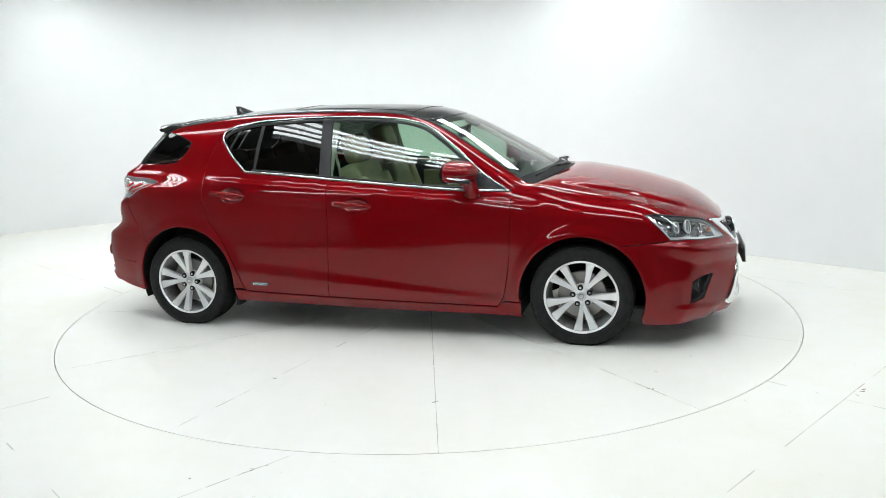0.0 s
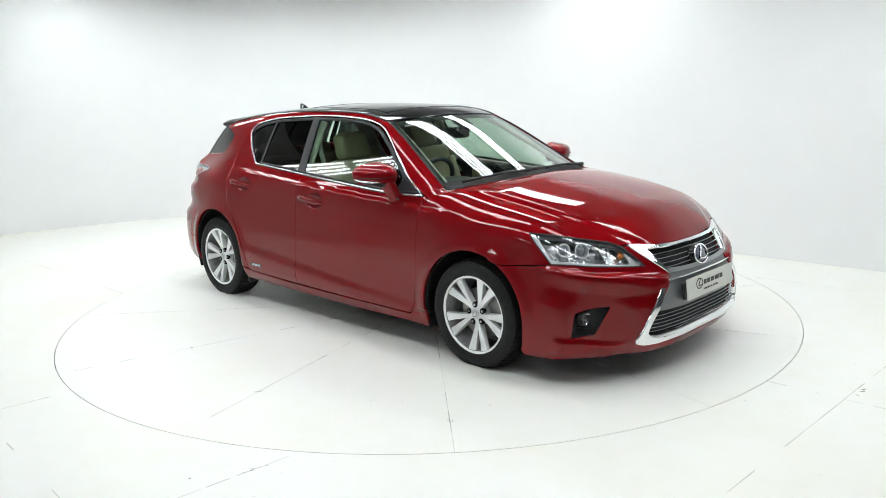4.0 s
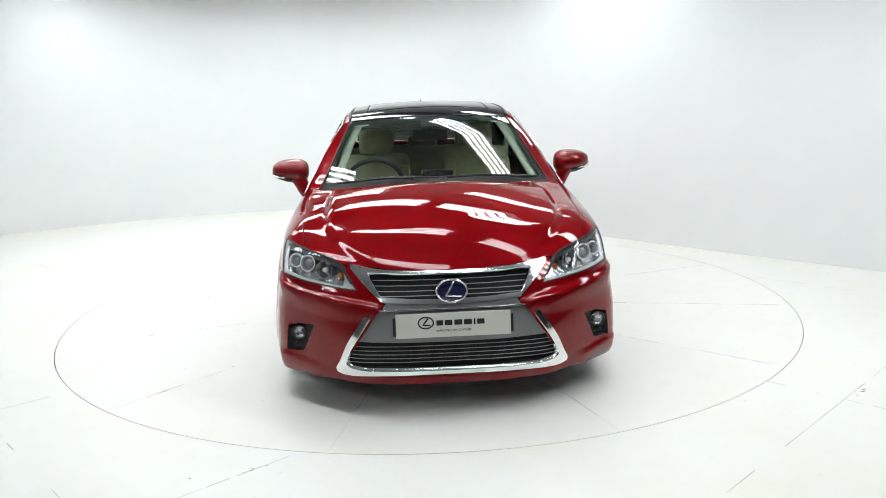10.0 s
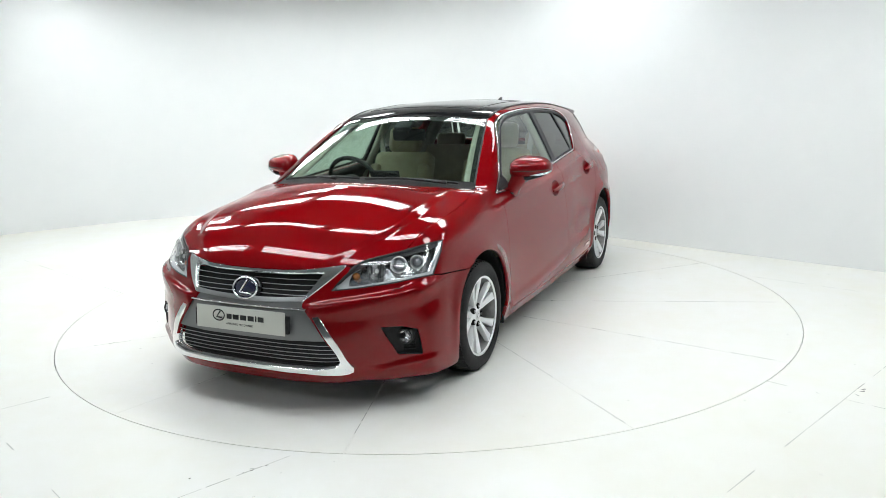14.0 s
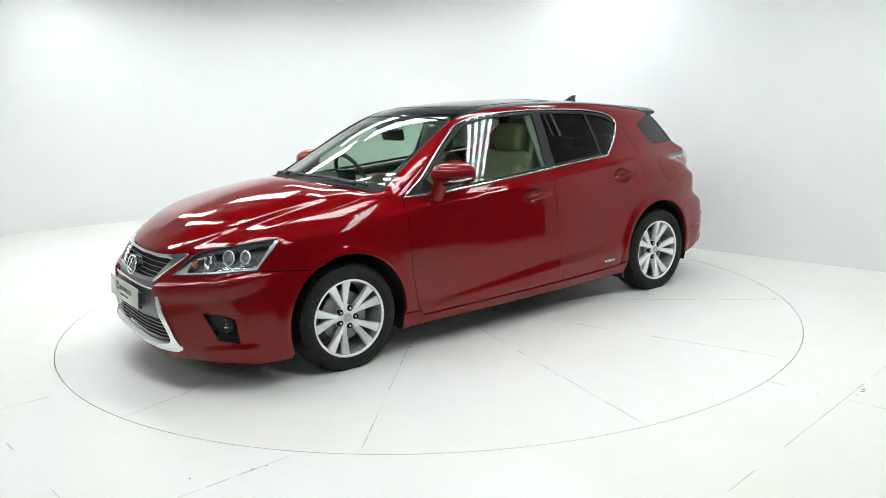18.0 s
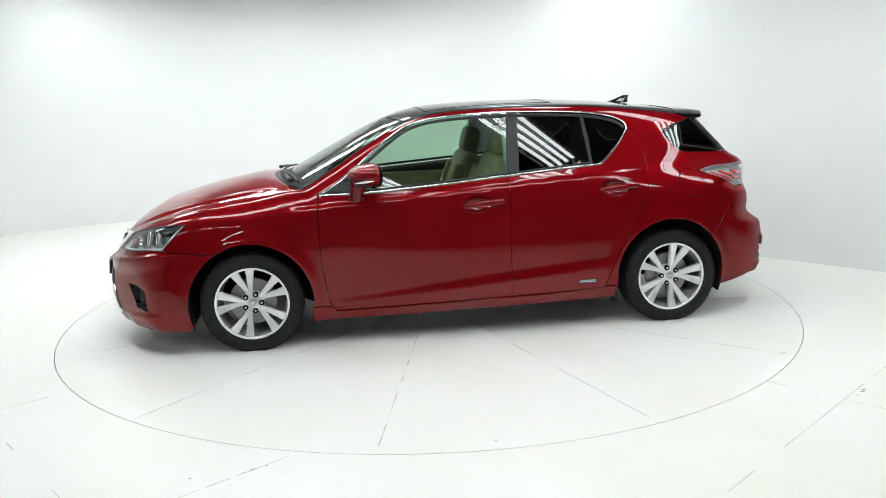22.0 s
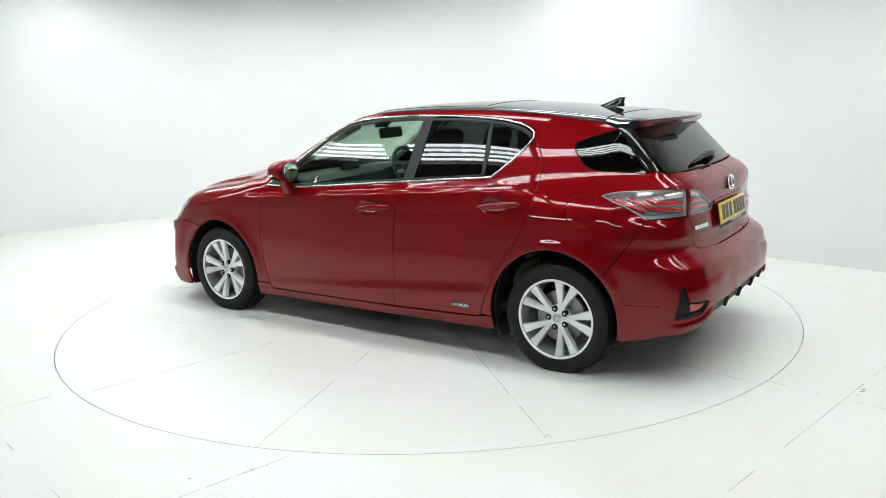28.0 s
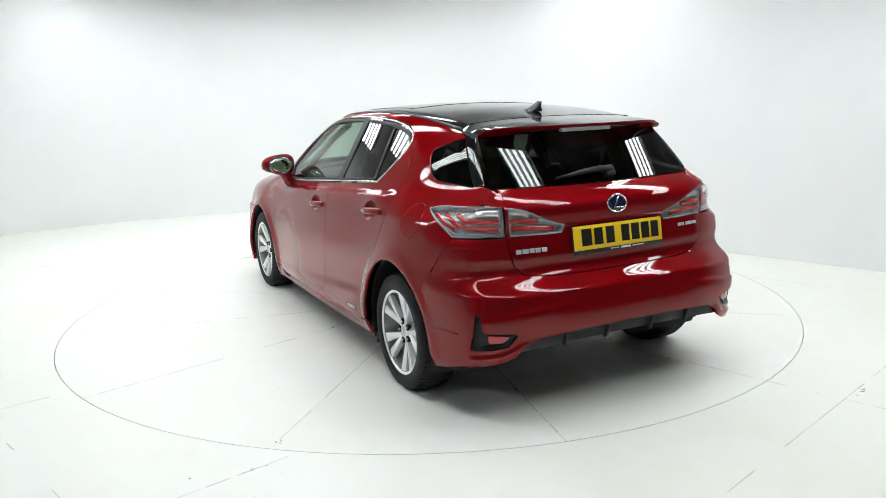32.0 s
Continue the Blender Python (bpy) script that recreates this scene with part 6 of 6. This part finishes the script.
# ---- cabin ----
def cushion(bm, cx, cy, cz, sx, sy, sz, rot=None, bevel=0.05, puff=0.0):
    r = bmesh.ops.create_cube(bm, size=1.0)
    vs = r["verts"]
    bmesh.ops.scale(bm, vec=(sx, sy, sz), verts=vs)
    es = list({e for v in vs for e in v.link_edges})
    out = bmesh.ops.bevel(bm, geom=es, offset=bevel, segments=4, affect="EDGES", profile=0.6)
    allv = list({v for f in out["faces"] for v in f.verts} | {v for v in vs if v.is_valid})
    bmesh.ops.transform(bm, matrix=Matrix.Translation((cx, cy, cz)) @ (rot or Matrix.Identity(4)), verts=allv)
    return bm


def car_seat(car, y, back, low):
    bm = cushion(bmesh.new(), 0.22, y, 0.46, 0.54, 0.50, 0.17, pose(0, 0, 0, 0, -6, 0), 0.06)
    seat = part("front_seat", shade(bm, 60), LEATHER, car, "beige leather front seat")
    bm = cushion(bmesh.new(), -0.115, y, 0.78, 0.15, 0.48, 0.60, pose(0, 0, 0, 0, -20, 0), 0.072)
    part("backrest", shade(bm, 60), LEATHER, seat)
    for s in (-1, 1):
        bm = cushion(bmesh.new(), -0.06, y + s * 0.205, 0.76, 0.13, 0.08, 0.46, pose(0, 0, 0, 0, -20, s * 8), 0.035)
        part("side_bolster", shade(bm, 60), LEATHER, seat)
        bm = cushion(bmesh.new(), 0.20, y + s * 0.22, 0.50, 0.44, 0.08, 0.13, pose(0, 0, 0, 0, -6, 0), 0.035)
        part("thigh_bolster", shade(bm, 60), LEATHER, seat)
    bm = cushion(bmesh.new(), -0.222, y, 1.155, 0.115, 0.26, 0.19, pose(0, 0, 0, 0, -14, 0), 0.056)
    part("headrest", shade(bm, 60), LEATHER, seat)
    for s in (-1, 1):
        v, f = tube([(-0.200, y + s * 0.06, 1.03), (-0.218, y + s * 0.06, 1.10)], 0.006, 8)
        part("headrest_post", bm_of((v, f)), SATIN, seat)
    bm = cushion(bmesh.new(), 0.16, y, 0.32, 0.50, 0.44, 0.14, None, 0.02)
    part("seat_base", shade(bm, 60), CABIN_DARK, seat)
    seat.location.x = -back
    seat.location.z = -low


def cabin(car):
    for y, back, low in ((-0.37, 0.02, 0.03), (0.37, 0.09, 0.0)):
        car_seat(car, y, back, low)
    # rear bench
    bm = cushion(bmesh.new(), -0.72, 0, 0.47, 0.46, 1.24, 0.17, pose(0, 0, 0, 0, -6, 0), 0.06)
    bench = part("rear_bench", shade(bm, 60), LEATHER, car, "beige leather rear bench")
    bm = cushion(bmesh.new(), -1.02, 0, 0.78, 0.15, 1.22, 0.52, pose(0, 0, 0, 0, -24, 0), 0.055)
    part("backrest", shade(bm, 60), LEATHER, bench)
    for y in (-0.40, 0, 0.40):
        bm = cushion(bmesh.new(), -1.135, y, 1.06 if y else 1.04, 0.09, 0.25, 0.13, pose(0, 0, 0, 0, -20, 0), 0.04)
        part("headrest", shade(bm, 60), LEATHER, bench)
    # floor, bulkhead, parcel shelf
    bm = bmesh.new()
    box(bm, -0.10, 0, 0.285, 2.0, 1.50, 0.06, bevel=0.01)
    part("cabin_floor", bm, CARPET, car)
    bm = bmesh.new()
    box(bm, -1.42, 0, 0.915, 0.50, 1.16, 0.025, bevel=0.008)
    part("parcel_shelf", bm, CARPET, car)
    bm = bmesh.new()
    box(bm, -1.45, 0, 0.55, 0.62, 1.06, 0.55, bevel=0.02)
    part("boot_lining", bm, CARPET, car)
    # dashboard: top pad follows the screen, a curved face below it
    vs, fs = [], []
    n = 21
    for i in range(n):
        y = -0.70 + 1.40 * i / (n - 1)
        a = abs(y)
        bulge = 0.035 * math.exp(-((y + 0.37) / 0.17) ** 2)
        xs = 1.08 - CURL * y * y
        prof = [(xs, 0.925), (0.86 - 0.10 * a * a, 0.935 + bulge * 0.5), (0.74 - 0.08 * a, 0.930 + bulge), (0.66 - 0.06 * a, 0.905 + bulge), (0.65, 0.84), (0.68, 0.72), (0.74, 0.60), (0.82, 0.45), (0.95, 0.34)]
        vs += [(x, y, z) for x, z in prof]
    m = 9
    for i in range(n - 1):
        for k in range(m - 1):
            fs.append((i * m + k, i * m + k + 1, (i + 1) * m + k + 1, (i + 1) * m + k))
    dash = part("dashboard", shade(bm_of((vs, fs)), 50), CABIN_DARK, car, "dark dashboard")
    bm = cushion(bmesh.new(), 0.672, 0.02, 0.86, 0.05, 0.26, 0.10, pose(0, 0, 0, 0, 12, 0), 0.02)
    part("centre_stack", shade(bm, 60), CABIN_DARK, dash)
    bm = bmesh.new()
    box(bm, 0.80, 0.02, 0.972, 0.03, 0.20, 0.075, pose(0, 0, 0, 0, 15, 0), bevel=0.01)
    part("screen", shade(bm), BLACK_GLOSS, dash)
    bm = cushion(bmesh.new(), 0.25, 0, 0.44, 0.85, 0.22, 0.26, None, 0.04)
    part("console", shade(bm, 60), CABIN_DARK, car)
    bm = cushion(bmesh.new(), 0.02, 0, 0.60, 0.30, 0.17, 0.07, None, 0.03)
    part("armrest", shade(bm, 60), LEATHER, car)
    # steering wheel on the car's right
    m = Matrix.Translation((0.53, -0.37, 0.90)) @ pose(0, 0, 0, 0, -66, 0)
    v, f = tube([(0.182 * math.cos(a), 0.182 * math.sin(a), 0) for a in np.linspace(0, math.tau, 48, endpoint=False)], 0.015, 10, 1.0, True, [(0, 0, 1)] * 48)
    st = part("steering_wheel", put(bm_of((v, f)), m), CABIN_DARK, car, "black leather steering wheel")
    bm = bmesh.new()
    bmesh.ops.create_uvsphere(bm, u_segments=24, v_segments=12, radius=1.0)
    bmesh.ops.transform(bm, matrix=m @ Matrix.Translation((0, 0, -0.02)) @ Matrix.Diagonal((0.07, 0.075, 0.03, 1)), verts=bm.verts)
    part("wheel_pad", shade(bm, 60), CABIN_DARK, st)
    for a in (0, 90, 180):
        r = radians(a + 90)
        v, f = tube([(0.05 * math.cos(r), 0.05 * math.sin(r), -0.015), (0.175 * math.cos(r), 0.175 * math.sin(r), 0)], [0.02, 0.014], 8, 0.5)
        part("wheel_spoke", put(bm_of((v, f)), m), SATIN if a != 90 else CABIN_DARK, st)
    v, f = tube([(0.54, -0.37, 0.885), (0.72, -0.37, 0.82)], 0.035, 12)
    part("steering_column", bm_of((v, f)), CABIN_DARK, st)
    # inner mirror
    bm = cushion(bmesh.new(), 0.415, 0.0, 1.205, 0.035, 0.235, 0.075, pose(0, 0, 0, 0, 10, 0), 0.015)
    im = part("inner_mirror", shade(bm, 60), CABIN_DARK, car)
    v, f = tube([(0.43, 0, 1.22), (0.47, 0, 1.27)], 0.012, 8)
    part("mirror_stalk", bm_of((v, f)), CABIN_DARK, im)
    bm = bmesh.new()
    box(bm, 0.475, 0, 1.270, 0.09, 0.12, 0.03, pose(0, 0, 0, 0, 28, 0), bevel=0.01)
    part("sensor_cover", shade(bm), CABIN_DARK, im)
    # roof lining under the roof, sun visors, pillar linings
    lin = both(on_top([(HEAD_X - 0.03 - CURL * y * y, y) for y in np.linspace(0, 0.50, 10)] + [(x, 0.50) for x in np.linspace(0.25, -1.40, 20)] + [(-1.42, 0.0)]))
    panel("roof_lining", lin, TOP, LINING, car, sides=(1,), off=-0.035, thick=0, gap=0, step=0.06)
    for y in (-0.33, 0.33):
        q = on_top([(0.36, abs(y))])[0]
        bm = cushion(bmesh.new(), 0.215, y, 1.318, 0.13, 0.34, 0.018, pose(0, 0, 0, 0, 10, 0), 0.008)
        part("sun_visor", shade(bm, 60), LINING, car)
    e = [(0.95 + (0.318 - 0.95) * t, 0.640 + (0.480 - 0.640) * t ** 0.92) for t in np.linspace(0, 1, 10)]
    q = on_top(e)
    v, f = tube(q - form_normal(q) * 0.045, 0.030, 8, 0.6, False, form_normal(q))
    pair("pillar_lining", bm_of((v, f)), LINING, car)
    q = on_side([(-0.31, z) for z in np.linspace(0.85, 1.33, 8)])
    v, f = tube(q - form_normal(q) * 0.05, 0.042, 8, 0.6, False, form_normal(q))
    pair("pillar_lining", bm_of((v, f)), LINING, car)
    q = on_side([(-1.20, z) for z in np.linspace(0.95, 1.30, 8)])
    v, f = tube(q - form_normal(q) * 0.07, 0.085, 8, 0.5, False, form_normal(q))
    pair("pillar_lining", bm_of((v, f)), LINING, car)
    # door linings
    loop = on_side([(0.86, 0.89), (0.3, 0.905), (-0.26, 0.945), (-0.26, 0.32), (0.80, 0.30)])
    dl = panel("door_lining", loop, FLANK, CABIN_DARK, car, off=-0.075, thick=0, step=0.05)
    loop = on_side([(-0.34, 0.955), (-0.82, 0.985), (-1.05, 0.98), (-1.0, 0.60), (-0.84, 0.33), (-0.34, 0.32)])
    dr = panel("door_lining", loop, FLANK, CABIN_DARK, car, off=-0.075, thick=0, step=0.05)
    bm = cushion(bmesh.new(), 0.25, 0.735, 0.66, 0.62, 0.07, 0.14, None, 0.025)
    pair("door_armrest", shade(bm, 60), LEATHER, dl)
    bm = cushion(bmesh.new(), 0.28, 0.752, 0.80, 0.80, 0.035, 0.14, None, 0.015)
    pair("door_insert", shade(bm, 60), LEATHER, dl)
    bm = cushion(bmesh.new(), -0.66, 0.735, 0.68, 0.50, 0.07, 0.14, None, 0.025)
    pair("door_armrest", shade(bm, 60), LEATHER, dr)
    # dark ledges under the windows and behind the rear window
    strip(on_side([(x, z - 0.022) for x, z in BELT[2:-2]]), car, CABIN_DARK, "window_ledge", 0.034, 0.9, -0.045)
    gl = on_rear([(y, 1.012) for y in np.linspace(-0.52, 0.52, 16)])
    v, f = tube(gl - form_normal(gl) * 0.05, 0.040, 8)
    part("tailgate_lining", bm_of((v, f)), CABIN_DARK, car)
    # belts
    for s in (-1, 1):
        v, f = tube([(-0.30, s * 0.62, 1.20), (-0.27, s * 0.58, 0.95), (-0.22, s * 0.57, 0.55)], 0.022, 6, 0.12)
        part("seat_belt", bm_of((v, f)), LINING, car)


build_hall()
build_lamps()
turntable = build_turntable()
car = build_car()
build_wheels(car)


def motions():
    rows_t, rows_c = [], []
    for i in range(33):
        a = HEADING + TURN * i
        rows_t.append((i, pose(0, 0, 0, 0, 0, a)))
        rows_c.append((i, pose(0, 0, 0, 0, 0, a) @ pose(OFF_X, OFF_Y, 0)))
    walk(turntable, rows_t)
    walk(car, rows_c)


motions()
